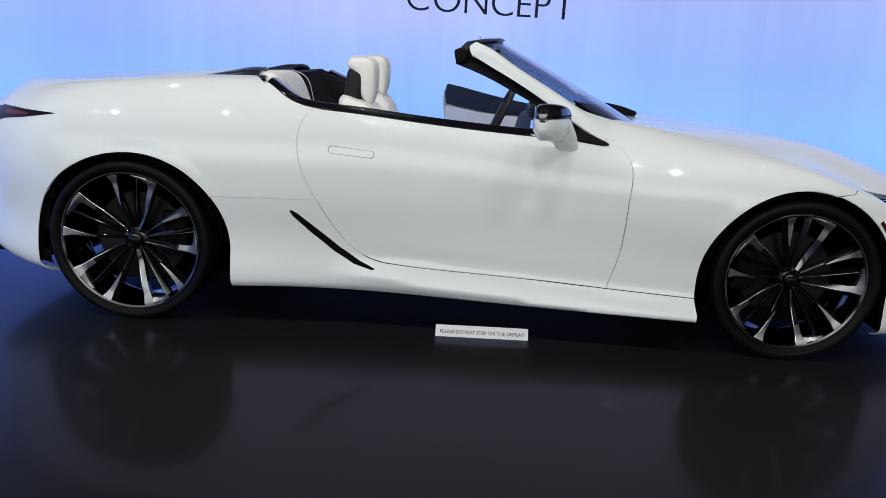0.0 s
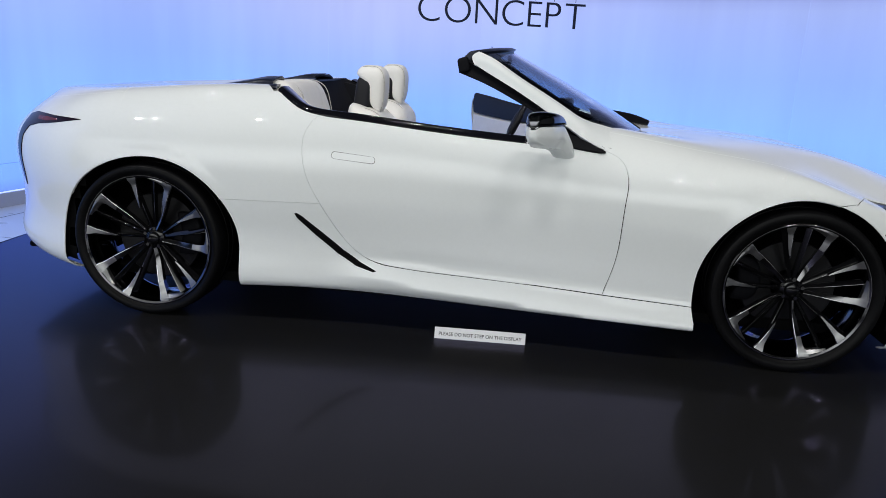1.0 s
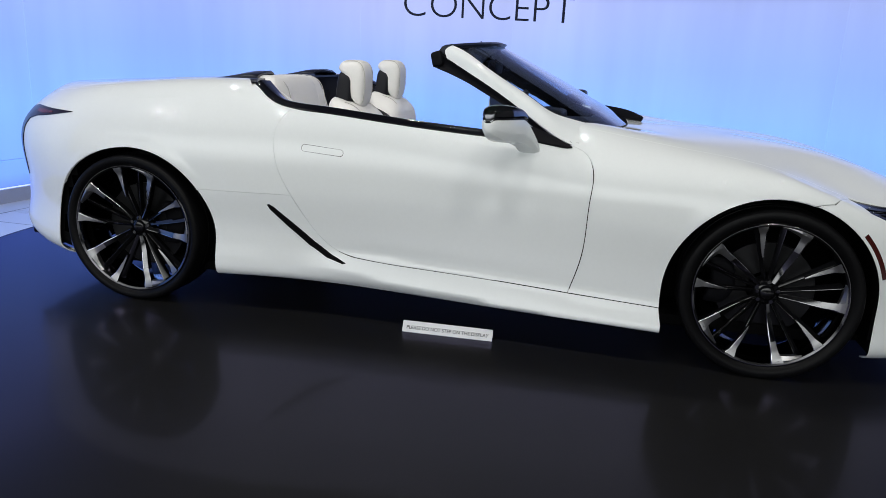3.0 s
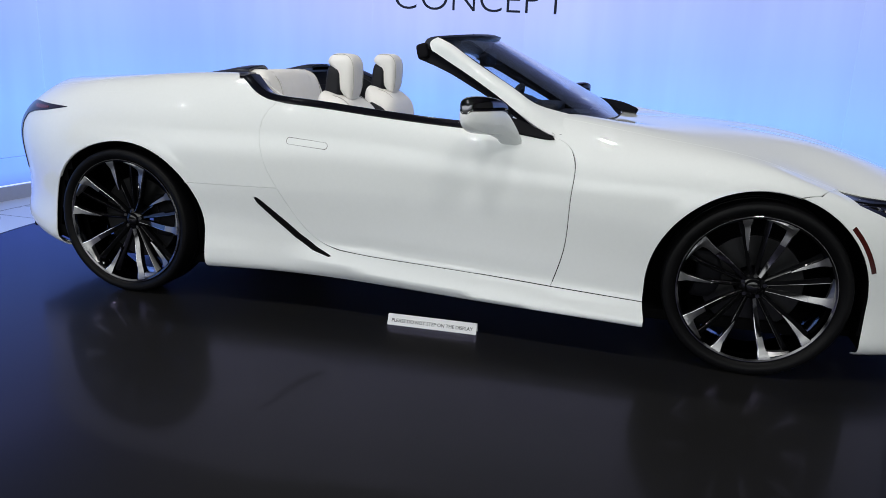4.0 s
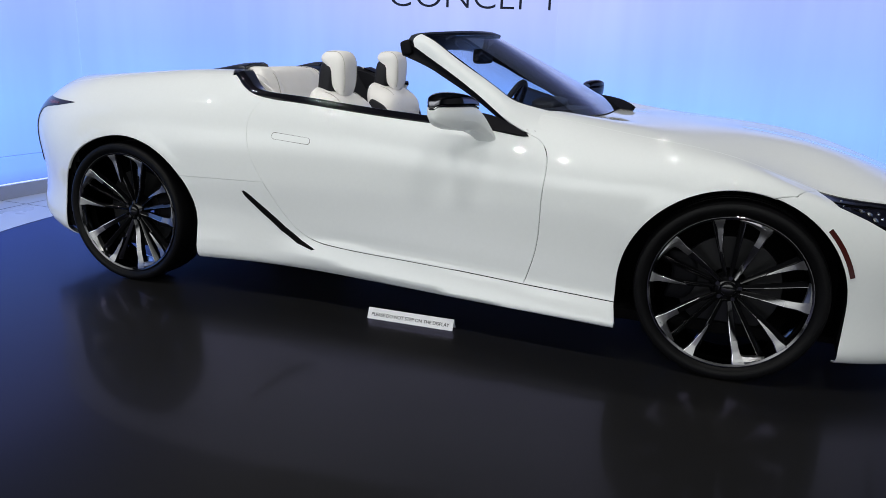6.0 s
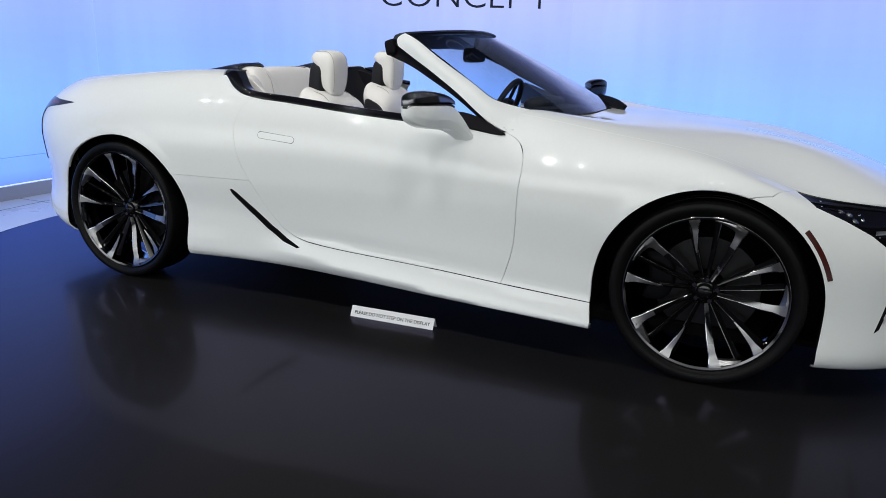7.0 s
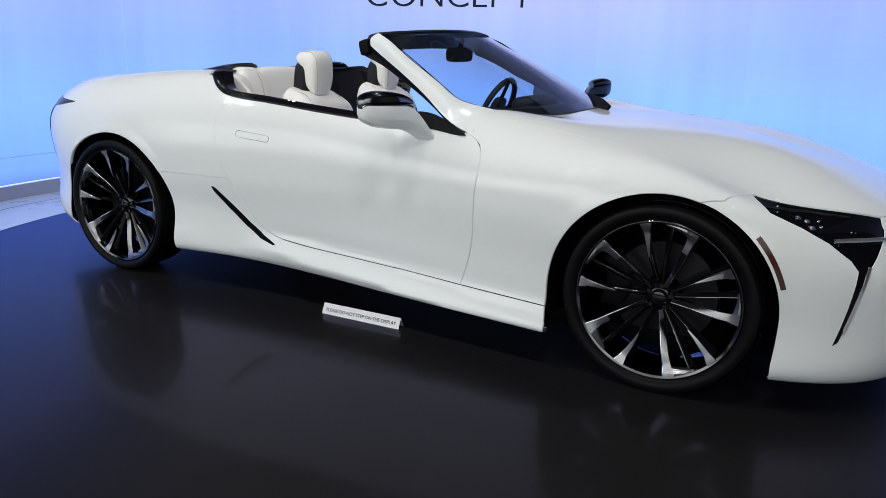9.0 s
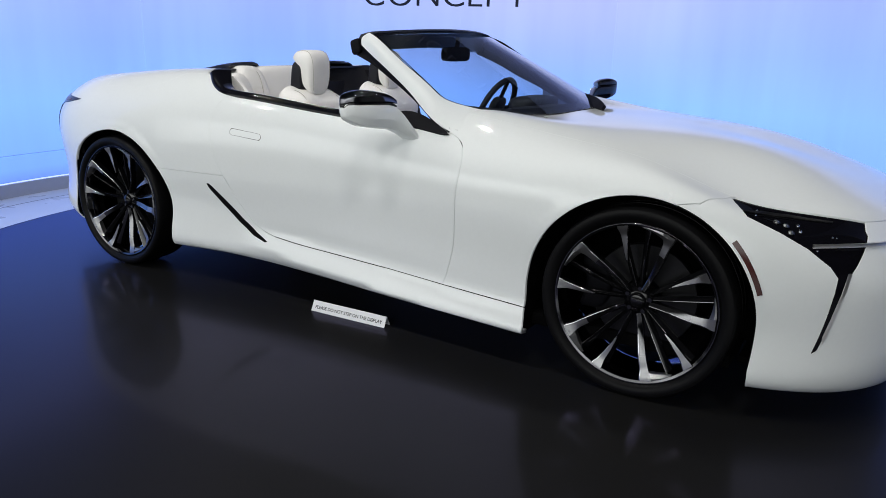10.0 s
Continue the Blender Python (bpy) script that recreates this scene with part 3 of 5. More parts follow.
# outlines in side view
belt_fn = spline(*zip((0.548, 1.067), (0.588, 1.055), (0.648, 1.018), (0.73, 0.985), (0.92, 0.963), (1.17, 0.942), (1.42, 0.923), (1.67, 0.909), (2.03, 0.897)))
BELT = [(x, float(belt_fn(x))) for x in np.linspace(0.562, 2.03, 80)]
DOOR_REAR = [tuple(p) for p in curve_through([(0.785, 0.977), (0.735, 0.90), (0.73, 0.82), (0.755, 0.71), (0.815, 0.595), (0.89, 0.480), (0.965, 0.394), (1.04, 0.347), (1.11, 0.329)], 50)]
DOOR_LOW = [tuple(p) for p in curve_through([(1.11, 0.329), (1.20, 0.321), (1.47, 0.310), (1.72, 0.302), (2.075, 0.286)], 40)]
DOOR_FRONT = [tuple(p) for p in curve_through([(2.075, 0.286), (2.118, 0.45), (2.132, 0.70), (2.13, 0.82), (2.108, 0.86), (2.03, 0.897)], 50)]
belt_uv = uv_xz(BELT)
VL = VK[5]
cut = [i for i, (x, z) in enumerate(BELT) if x >= 0.785][0]
rear_uv, low_uv, front_uv = uv_xz(DOOR_REAR), uv_xz(DOOR_LOW), uv_xz(DOOR_FRONT)
SKIRT_FRONT = uv_xz([tuple(p) for p in np.linspace((2.075, 0.286), (2.453, 0.270), 20)])
QLINE = uv_xz([tuple(p) for p in np.linspace((0.815, 0.595), (0.365, 0.590), 24)])

door_poly = join(rear_uv, low_uv, front_uv, belt_uv[cut:][::-1])
q_end = int(np.argmin(np.abs(np.array([z for _, z in DOOR_REAR]) - 0.595)))
# side edge of the rear deck: down behind the trunk lid's corner, forward along the shoulder, up to the roof cover
DECK_EDGE = uv_xz([(-0.1335, 0.972)] + [tuple(p) for p in curve_through([(-0.130, 0.972), (0.02, 0.978), (0.17, 0.984), (0.27, 0.999), (0.345, 1.026), (0.40, 1.056)], 30)])
quarter_poly = join(QLINE, arch("rear", 37.0, 149.5, 70), uv_xz([(-0.36, 0.55), (-0.5, 0.55)]), straight((-0.55, 0.39), (-1.0, 0.39), 20), straight((-1.0, 0.39), (-1.0, VL), 20),
                    along(VL, -0.774, -0.15, 40), DECK_EDGE, along(VL, 0.425, 0.545, 12), belt_uv[:cut], rear_uv[:q_end + 1])
skirt_poly = join(along(0.0, 0.455, 2.464, 90), uv_xz([(2.466, 0.205), (2.453, 0.270)]), SKIRT_FRONT[::-1], low_uv[::-1], rear_uv[q_end:][::-1], QLINE, arch("rear", 37.0, 0.0, 20), uv_xz([(0.449, 0.26)]))
fender_poly = join(SKIRT_FRONT, arch("front", 190.0, 74.0, 80), uv_xz([(3.055, 0.754), (3.128, 0.7635)]), along(VL, 3.14, 2.02, 70), uv_xz([(2.03, 0.94)]), front_uv[::-1])
LAMP_LOW = [(3.128, 0.7635), (3.20, 0.723), (3.30, 0.682), (3.39, 0.636), (3.462, 0.584), (3.488, 0.552)]
LAMP_IN = [(3.520, 0.556), (3.540, 0.605), (3.549, 0.645), (3.547, 0.668), (3.538, 0.681)]
u_hood = float(u_at(np.array([3.53]), np.array([VL]))[0])


def nose_line(v0, v1, n=40):
    """Front edge of the hood: from the headlamp forward to the tip of the nose."""
    return [(u_hood + 0.40 * math.sin(math.pi / 2 * min(1.0, abs(abs(v - VM) - (VM - VL)) / (VM - VL) * 1.5)) ** 0.8, v) for v in np.linspace(v0, v1, n)]


bumper_poly = join(arch("front", 74.0, -22.0, 70), along(0.0, 3.262, 3.698, 40), straight((BODY + 1, 0.0), (BODY + 1, VM), 20), nose_line(VM, VL), uv_xz(LAMP_IN[::-1]), uv_xz(LAMP_LOW[::-1]), uv_xz([(3.055, 0.754)]))
rear_bumper_poly = join(arch("rear", 149.5, 198.0, 40), along(0.0, -0.345, -0.829, 40), straight((-1.0, 0.0), (-1.0, 0.39), 20), straight((-1.0, 0.39), (-0.55, 0.39), 20), uv_xz([(-0.5, 0.55), (-0.36, 0.55)]))
lamp_poly = join(uv_xz(LAMP_LOW), uv_xz(LAMP_IN), straight((u_hood, VL), (u_hood, VL), 2), along(VL, 3.53, 3.14, 30))

for side in (1, -1):
    child("quarter_panel", skin_mesh("quarter_panel", quarter_poly, PAINT, gap=0.0010, side=side), car)
    child("side_skirt", skin_mesh("side_skirt", skirt_poly, PAINT, side=side), car)
    child("fender", skin_mesh("fender", fender_poly, PAINT, side=side), car)
    child("front_bumper", skin_mesh("front_bumper", bumper_poly, PAINT, depth=0.006, side=side), car)
    child("rear_bumper", skin_mesh("rear_bumper", rear_bumper_poly, PAINT, gap=0.0, depth=0.006, side=side), car)
    child("headlight", skin_mesh("headlight", lamp_poly, LAMPBLACK, side=side, lift=-0.006), car, "black-glazed slim headlamp with small bright lenses")


# hood, rear deck and trunk lid go across the spine
def cross_line(fx, n=40, v0=VL, v1=2 * VM - VL):
    """A line across the car from flank to flank, at x = fx(y)."""
    vv = np.linspace(v0, v1, n)
    out = []
    for v in vv:
        x = fx(0.0)
        for _ in range(3):
            u = float(u_at(np.array([x]), np.array([v]))[0])
            x = fx(float(skin(u, v)[1]))
        out.append((float(u_at(np.array([x]), np.array([v]))[0]), v))
    return np.array(out)


VR = 2 * VM - VL


def mirror_v(run):
    return np.array([(u, 2 * VM - v) for u, v in run])[::-1]


hood_side = along(VL, 1.982, 3.53, 70)
hood_rear = cross_line(lambda y: 2.262 - 0.232 * (abs(y) / 0.70) ** 3 - 0.050 * (abs(y) / 0.70) ** 8)
hood_poly = join(hood_side[1:], nose_line(VL, VR, 80), mirror_v(hood_side)[:-1], hood_rear[::-1])
child("hood", skin_mesh("hood", hood_poly, PAINT), car)
trunk_front = cross_line(lambda y: -0.21 + 0.06 * (y / 0.775) ** 2)
trunk_side = along(VL, -0.15, -0.765, 40)
trunk_poly = join(trunk_side, straight(trunk_side[-1], (trunk_side[-1][0], VR), 30), mirror_v(trunk_side), trunk_front[::-1])
child("trunk_lid", skin_mesh("trunk_lid", trunk_poly, PAINT), car)
deck_front = cross_line(lambda y: 0.30 + 0.25 * (y / 0.75) ** 2)
deck_side = join(along(VL, -0.16, -0.15, 2)[1:], DECK_EDGE, along(VL, 0.425, 0.55, 12))
deck_poly = join(deck_side, deck_front, mirror_v(deck_side), trunk_front[::-1])
child("rear_deck", skin_mesh("rear_deck", deck_poly, PAINT, gap=0.0010), car)

# dark inner shell behind the panel joints, wheel houses and floor pan
us, vs = np.r_[np.linspace(-0.9, 0, 24), np.linspace(0, BODY, 90)[1:], np.linspace(BODY, BODY + 0.9, 30)[1:]], np.linspace(0.05, VL, 26)
P, N = skin(us[:, None], vs[None, :]), skin_normal(us[:, None] + 0 * vs[None, :], vs[None, :] + 0 * us[:, None])
Q = P - N * 0.030
for side in (1, -1):
    faces = []
    for i in range(len(us) - 1):
        for j in range(len(vs) - 1):
            c = P[i:i + 2, j:j + 2].reshape(-1, 3).mean(0)
            if any(math.hypot(c[0] - ax, c[2] - az) < r + 0.015 or (abs(c[0] - ax) < r + 0.01 and c[2] < az) for ax, az, r in ARCH.values()):
                continue
            if 0.5 < c[0] < 2.08 and c[2] > belt_fn(c[0]) - 0.02:
                continue
            if side == -1 and 0.74 < c[0] < 2.12 and c[2] > 0.34:
                continue
            k = [i * len(vs) + j, (i + 1) * len(vs) + j, (i + 1) * len(vs) + j + 1, i * len(vs) + j + 1]
            faces.append(k if side == 1 else k[::-1])
    v = Q.reshape(-1, 3).copy()
    v[:, 1] *= -side
    child("inner_shell", mesh_from("inner_shell", v, faces, UNDER), car)
part("floor_pan", box(3.5, 1.62, 0.05, 0.01, at=(1.45, 0, 0.185)), UNDER, car)
part("front_undertray", box(0.24, 1.40, 0.03, 0.01, at=(3.33, 0, 0.165)), UNDER, car)
part("rear_undertray", box(0.40, 1.50, 0.03, 0.01, at=(-0.52, 0, 0.245)), UNDER, car)
for which, (ax, az, r) in ARCH.items():
    foot = -0.26 if which == "rear" else -0.46       # the liner drops straight down below the axle
    for s in (1, -1):
        bm = bmesh.new()
        rows = []
        for i, a in enumerate((0, *np.linspace(0, 180, 40), 180)):
            c, sn = math.cos(radians(a)), math.sin(radians(a))
            sn = sn if 0 < i < 41 else foot
            rr = (r + 0.012) * REACH.get((which, c > 0), 1.0)
            x, z = ax + rr * c, az + (r + 0.012) * sn
            edge = float(skin(*uv_xz([(x, max(z, 0.30))])[0])[1]) - 0.014
            rows.append([bm.verts.new((x, s * y, z)) for y in (edge, 0.55)] + [bm.verts.new((ax + 0.05 * c, s * 0.55, az + 0.05 * sn))])
        for p, q in zip(rows, rows[1:]):
            bm.faces.new((p[0], p[1], q[1], q[0]))
            bm.faces.new((p[1], p[2], q[2], q[1]))
        part("wheel_house", bm, UNDER, car)


# ---- wheels ----
DISH = 0.034                            # how far the spokes fall back towards the hub


def crest(z0, y, w, lean, e, deep):
    """Section of a spoke (tangent, depth): a rounded front edge of size e, then one broad facet leaning back."""
    k = math.tan(lean)
    return ((z0, y + deep), (z0 - 0.0010 * e, y + 0.0065 * e), (z0 - 0.0006 * e, y + 0.0036 * e), (z0 + 0.0008 * e, y + 0.0012 * e), (z0 + 0.0028 * e, y + 0.0001), (z0 + 0.0050 * e, y + 0.0010 * e * k),
            (z0 + w, y + (w - 0.004 * e) * k), (z0 + w * 0.85, y + deep + 0.006))


def blade(rows_of, n, split, mats):
    """Carries the section out along a radius; its broad facet takes mats[1] beyond split and mats[2] within, its rounded edge mats[3]."""
    bm = bmesh.new()
    rows = []
    for t in np.linspace(0, 1, n):
        r, a, pts = rows_of(t)
        c, sn = math.cos(a), math.sin(a)
        rows.append([bm.verts.new((r * c - z * sn, y, r * sn + z * c)) for z, y in pts])
    for i, (p, q) in enumerate(zip(rows, rows[1:])):
        for j in range(8):
            f = bm.faces.new((p[j], p[(j + 1) % 8], q[(j + 1) % 8], q[j]))
            f.material_index = (3 if i / (n - 1) >= 0.3 else 2) if 1 <= j <= 4 else (1 if i / (n - 1) >= split else 2) if j == 5 else 0
    bm.faces.new(rows[0])
    bm.faces.new(rows[-1])
    bmesh.ops.recalc_face_normals(bm, faces=bm.faces)
    for f in bm.faces:
        f.smooth = True
    for e in bm.edges:
        e.smooth = len(e.link_faces) < 2 or e.calc_face_angle(0) < radians(42)
    me = bpy.data.meshes.new("spoke")
    bm.to_mesh(me)
    bm.free()
    for m in mats:
        me.materials.append(m)
    return me


def ease(t, a, b2):
    t = min(1.0, max(0.0, (t - a) / (b2 - a)))
    return t * t * (3 - 2 * t)


def major_row(t):
    """A twisted blade from the hub to the rim; the foot steps forward and broadens."""
    foot = ease(t, 0.80, 1.0)
    r = 0.046 + 0.2415 * t
    w = 0.016 + 0.016 * t + 0.016 * foot
    y = DISH * (1 - ease(t, 0.12, 0.86)) + 0.008 - 0.012 * foot
    lean = radians(36 - 22 * ease(t, 0.1, 0.9) - 20 * foot)
    z0 = -0.48 * w
    return r, radians(3.0 * t * t), crest(z0, y, w, lean, 1.0, 0.034)


def hook_row(t):
    """The blade's foot carried on along the rim, thinning out."""
    a = radians(4.0 + 27.0 * t)
    w = 0.030 * (1 - t) ** 1.3 + 0.0025
    y = -0.004 + 0.003 * t
    return a, w, y


def hook_mesh():
    bm = bmesh.new()
    rows = []
    for t in np.linspace(0, 1, 20):
        a, w, y = hook_row(t)
        c, sn = math.cos(a), math.sin(a)
        rows.append([bm.verts.new((r * c, yy, r * sn)) for r, yy in ((0.2900, y + 0.03), (0.2900, y), (0.2900 - 0.4 * w, y - 0.0015), (0.2900 - w, y + 0.006 + 0.25 * w), (0.2900 - w, y + 0.035))])
    for p, q in zip(rows, rows[1:]):
        for j in range(5):
            bm.faces.new((p[j], p[(j + 1) % 5], q[(j + 1) % 5], q[j]))
    bm.faces.new(rows[0])
    bm.faces.new(rows[-1])
    bmesh.ops.recalc_face_normals(bm, faces=bm.faces)
    for f in bm.faces:
        f.smooth = True
    for e in bm.edges:
        e.smooth = len(e.link_faces) < 2 or e.calc_face_angle(0) < radians(14)
    me = bpy.data.meshes.new("spoke_hook")
    bm.to_mesh(me)
    bm.free()
    me.materials.append(ALLOY)
    return me


def minor_row(t):
    """A short wedge that starts half way out and widens to the rim."""
    foot = ease(t, 0.72, 1.0)
    r = 0.150 + 0.1375 * t
    w = 0.005 + 0.024 * t + 0.013 * foot
    y = DISH * 0.45 * (1 - t) ** 1.2 + 0.004 - 0.008 * foot
    lean = radians(26 - 32 * t)
    z0 = -0.40 * w
    return r, radians(4.0 * (1 - t)), crest(z0, y, w, lean, 0.35 + 0.4 * t, 0.030)


def fin_row(t):
    """A slim black secondary spoke, ridged, behind the blades."""
    r = 0.050 + 0.236 * t
    w = 0.008 + 0.005 * t
    y = DISH * (1 - t) ** 1.3 + 0.026 - 0.004 * t
    return r, 0.0, crest(-0.8 * w, y, 1.8 * w, radians(38), 0.8, 0.030)


MAJOR, MINOR = blade(major_row, 26, 0.62, (RIMBLACK, ALLOY, SMOKED, POLISHED)), blade(minor_row, 16, 0.05, (RIMBLACK, ALLOY, SMOKED, POLISHED))
FIN, HOOK = blade(fin_row, 10, 2.0, (RIMBLACK, RIMBLACK, RIMBLACK, SMOKED)), hook_mesh()
nut = part("wheel_nut", revolve([(0.0005, 0.020), (0.008, 0.020), (0.0095, 0.024), (0.0095, 0.04)], 12), RIMBLACK, None)
NUT = nut.data
bpy.data.objects.remove(nut)
TYRE_R, HUB_Z = 0.354, 0.365
tyre_profile = [(0.292, 0.010), (0.300, -0.002), (0.310, -0.010), (0.322, -0.017), (0.335, -0.018), (0.345, -0.014), (0.350, -0.006), (0.3525, 0.012),
                (TYRE_R, 0.04), (TYRE_R, 0.075), (0.347, 0.077), (0.347, 0.083), (TYRE_R, 0.085), (TYRE_R, 0.125), (0.347, 0.127), (0.347, 0.133), (TYRE_R, 0.135), (TYRE_R, 0.17),
                (0.350, 0.20), (0.340, 0.225), (0.31, 0.228), (0.292, 0.21)]


def wheel(x, y, turn, face, k=1.0):
    """Wheel with its outer lip at y = 0 of its own frame; face 1 looks to -y, -1 to +y."""
    w = empty("wheel", Matrix.Translation((x, y, HUB_Z)) @ Matrix.Diagonal((k, face, k, 1)), car)
    part("tyre", revolve([(r - (TYRE_R - TYRE_R / k) * min(1.0, (r - 0.292) / 0.05), h) for r, h in tyre_profile], 96, closed=True), RUBBER, w)
    part("rim", revolve([(0.297, 0.004), (0.298, -0.004), (0.294, -0.007), (0.286, -0.003), (0.279, 0.012), (0.272, 0.05), (0.262, 0.14), (0.285, 0.20), (0.296, 0.20), (0.275, 0.14), (0.287, 0.03)], 96, closed=True), RIMCHROME, w)
    part("rim_edge", revolve([(0.2965, -0.0050), (0.2960, -0.0070), (0.2940, -0.0069), (0.2932, -0.005), (0.295, -0.002)], 96, closed=True), RIMCHROME, w, "thin polished rim edge")
    for i in range(5):
        def at(a):
            return Matrix.Rotation(radians(-(turn + 72 * i + a)), 4, "Y")
        spoke = child("spoke", MAJOR, w, "smoked chrome blade spoke with a machined foot", at(0))
        child("spoke_hook", HOOK, spoke, "foot of the spoke swept along the rim")
        child("spoke", MINOR, w, "short machined wedge spoke", at(-36))
        for a in (-31, 20):
            child("fin", FIN, w, "slim black secondary spoke", at(a))
    part("hub", revolve([(r, h + DISH - 0.004) for r, h in ((0.0005, 0.0085), (0.012, 0.0092), (0.021, 0.0112), (0.026, 0.0135), (0.029, 0.017), (0.031, 0.024), (0.046, 0.030), (0.056, 0.043), (0.062, 0.07), (0.0005, 0.07))], 48), RIMBLACK, w)
    part("cap_ring", revolve([(r, h + DISH - 0.004) for r, h in ((0.0175, 0.0108), (0.0195, 0.0108), (0.0195, 0.013), (0.0175, 0.013))], 40, closed=True), STEEL, w, "dark chrome ring on the hub cap")
    for i in range(5):
        a = radians(turn + 72 * i + 18)
        child("wheel_nut", NUT, w, "", Matrix.Translation((0.044 * math.cos(a), DISH, 0.044 * math.sin(a))))
    part("brake_disc", revolve([(0.07, 0.118), (0.195, 0.118), (0.197, 0.120), (0.197, 0.140), (0.07, 0.140)], 64, closed=True), STEEL, w)
    bm = cushion(0.10, 0.055, 0.20, 5.0, 6, lambda a, b2, c: (-0.035 * c * c, 0, 0))
    part("brake_caliper", bm, SATIN, w, "", Matrix.Translation((0.165 if x < 1 else -0.165, 0.118, 0.02)))
    return w


for x, y, turn, k in ((0.010, 0.936, 65.0, 1.02), (WB, 0.912, 65.5, 1.0)):
    wheel(x, -y, turn, 1, k)
    wheel(x, y, turn, -1, k)


# ---- doors ----
HINGE = Vector((2.10, 0.90, 0.0))
SWING = Matrix.Translation(HINGE) @ Matrix.Rotation(radians(-54.0), 4, "Z") @ Matrix.Translation(-HINGE)   # the far door stands open


def door_trim(side, z_lo, z_hi, x0=0.80, x1=2.06, n=30):
    """Inner door panel between two heights, 20 mm thick, set in from the skin."""
    bm = bmesh.new()
    rows = []
    for x in np.linspace(x0, x1, n):
        top = min(float(z_hi(x)), float(belt_fn(x)) + 0.012)
        lo = float(z_lo(x))
        if lo > top - 0.01:
            continue
        w0 = 0.80 + 0.01 * math.sin((x - 0.8) * 2.4)
        rows.append([bm.verts.new((x, -side * (w0 - k), z)) for k, z in ((0.0, lo), (0.0, top), (0.02, top - 0.01), (0.03, (lo + top) / 2), (0.02, lo + 0.005))])
    for p, q in zip(rows, rows[1:]):
        for j in range(5):
            bm.faces.new((p[j], p[(j + 1) % 5], q[(j + 1) % 5], q[j]))
    bm.faces.new(rows[0])
    bm.faces.new(rows[-1])
    return bm


def door_edge(side):
    """The door's rear and lower thickness: a white box section inside the skin."""
    bm = bmesh.new()
    run = [p for p in DOOR_REAR[4:]] + [p for p in DOOR_LOW[2:]]
    rows = []
    for (x, z), (u, v) in zip(run, uv_xz(run)):
        w = float(skin(u, v)[1])
        rows.append([bm.verts.new((x + 0.012, -side * (w - 0.012), z + 0.006)), bm.verts.new((x + 0.02, -side * 0.79, z + 0.015))])
    for p, q in zip(rows, rows[1:]):
        bm.faces.new((p[0], p[1], q[1], q[0]))
    return bm


HANDLE = [tuple(p) for p in ((0.862, 0.812), (0.866, 0.820), (0.874, 0.825), (1.042, 0.812), (1.050, 0.806), (1.052, 0.797), (1.048, 0.789), (1.040, 0.785), (0.873, 0.797), (0.865, 0.802))]
HANDLE_OUT = [(0.957 + (x - 0.957) * 1.022, 0.805 + (z - 0.805) * 1.11) for x, z in HANDLE]
waist = spline((0.7, 1.3, 2.1), (0.835, 0.815, 0.86))
low = lambda x: 0.34 + 0.0 * x
for side, place in ((1, None), (-1, SWING)):
    door = child("door", skin_mesh("door", door_poly, PAINT, side=side), car, "closed white door with a flush handle" if side == 1 else "white door standing wide open", place)
    child("handle_recess", skin_mesh("handle_recess", uv_xz(HANDLE_OUT), UNDER, step=0.02, side=side, lift=0.0004, gap=0, depth=0.003), door, "fine dark joint round the handle")
    child("door_handle", skin_mesh("door_handle", uv_xz(HANDLE), PAINT, step=0.02, side=side, lift=0.0010, gap=0.0, depth=0.003), door, "flush white door handle")
    part("upper_trim", door_trim(side, waist, lambda x: 1.2), DARKHIDE, door, "black padded upper door trim")
    part("lower_trim", door_trim(side, low, lambda x: waist(x) - 0.004), LEATHER, door, "ivory leather lower door trim")
    part("door_edge", door_edge(side), PAINT, door)


# ---- lofted ribbons ----
def ribbon(rails, thick, n=40, cross=7, closed=True):
    """A sheet through several rails (each a few 3D points), with thickness towards its back."""
    runs = [curve_through(r, n) for r in rails]
    k = len(runs)
    ts = np.linspace(0, k - 1, cross)
    grid = np.zeros((n, cross, 3))
    for i in range(n):
        for c in range(3):
            grid[i, :, c] = spline(range(k), [runs[j][i, c] for j in range(k)])(ts) if k > 2 else np.interp(ts, range(k), [runs[j][i, c] for j in range(k)])
    du, dv = np.gradient(grid, axis=0), np.gradient(grid, axis=1)
    nor = np.cross(du, dv)
    nor /= np.maximum(np.linalg.norm(nor, axis=2, keepdims=True), 1e-9)
    # the back lies on the side of the cockpit's middle
    thick = abs(thick) * (1 if np.sum(nor * (grid - np.array((1.3, 0.0, 0.6)))) > 0 else -1)
    bm = bmesh.new()
    front = [[bm.verts.new(grid[i, j]) for j in range(cross)] for i in range(n)]
    back = [[bm.verts.new(grid[i, j] - nor[i, j] * thick) for j in range(cross)] for i in range(n)]
    for i in range(n - 1):
        for j in range(cross - 1):
            bm.faces.new((front[i][j], front[i + 1][j], front[i + 1][j + 1], front[i][j + 1]))
            bm.faces.new((back[i][j], back[i][j + 1], back[i + 1][j + 1], back[i + 1][j]))
    for i in range(n - 1):
        for j in (0, cross - 1):
            bm.faces.new((front[i][j], front[i + 1][j], back[i + 1][j], back[i][j]))
    for j in range(cross - 1):
        for i in (0, n - 1):
            bm.faces.new((front[i][j], front[i][j + 1], back[i][j + 1], back[i][j]))
    return bm


def flip(points, s):
    return [(x, y * s, z) for x, y, z in points]


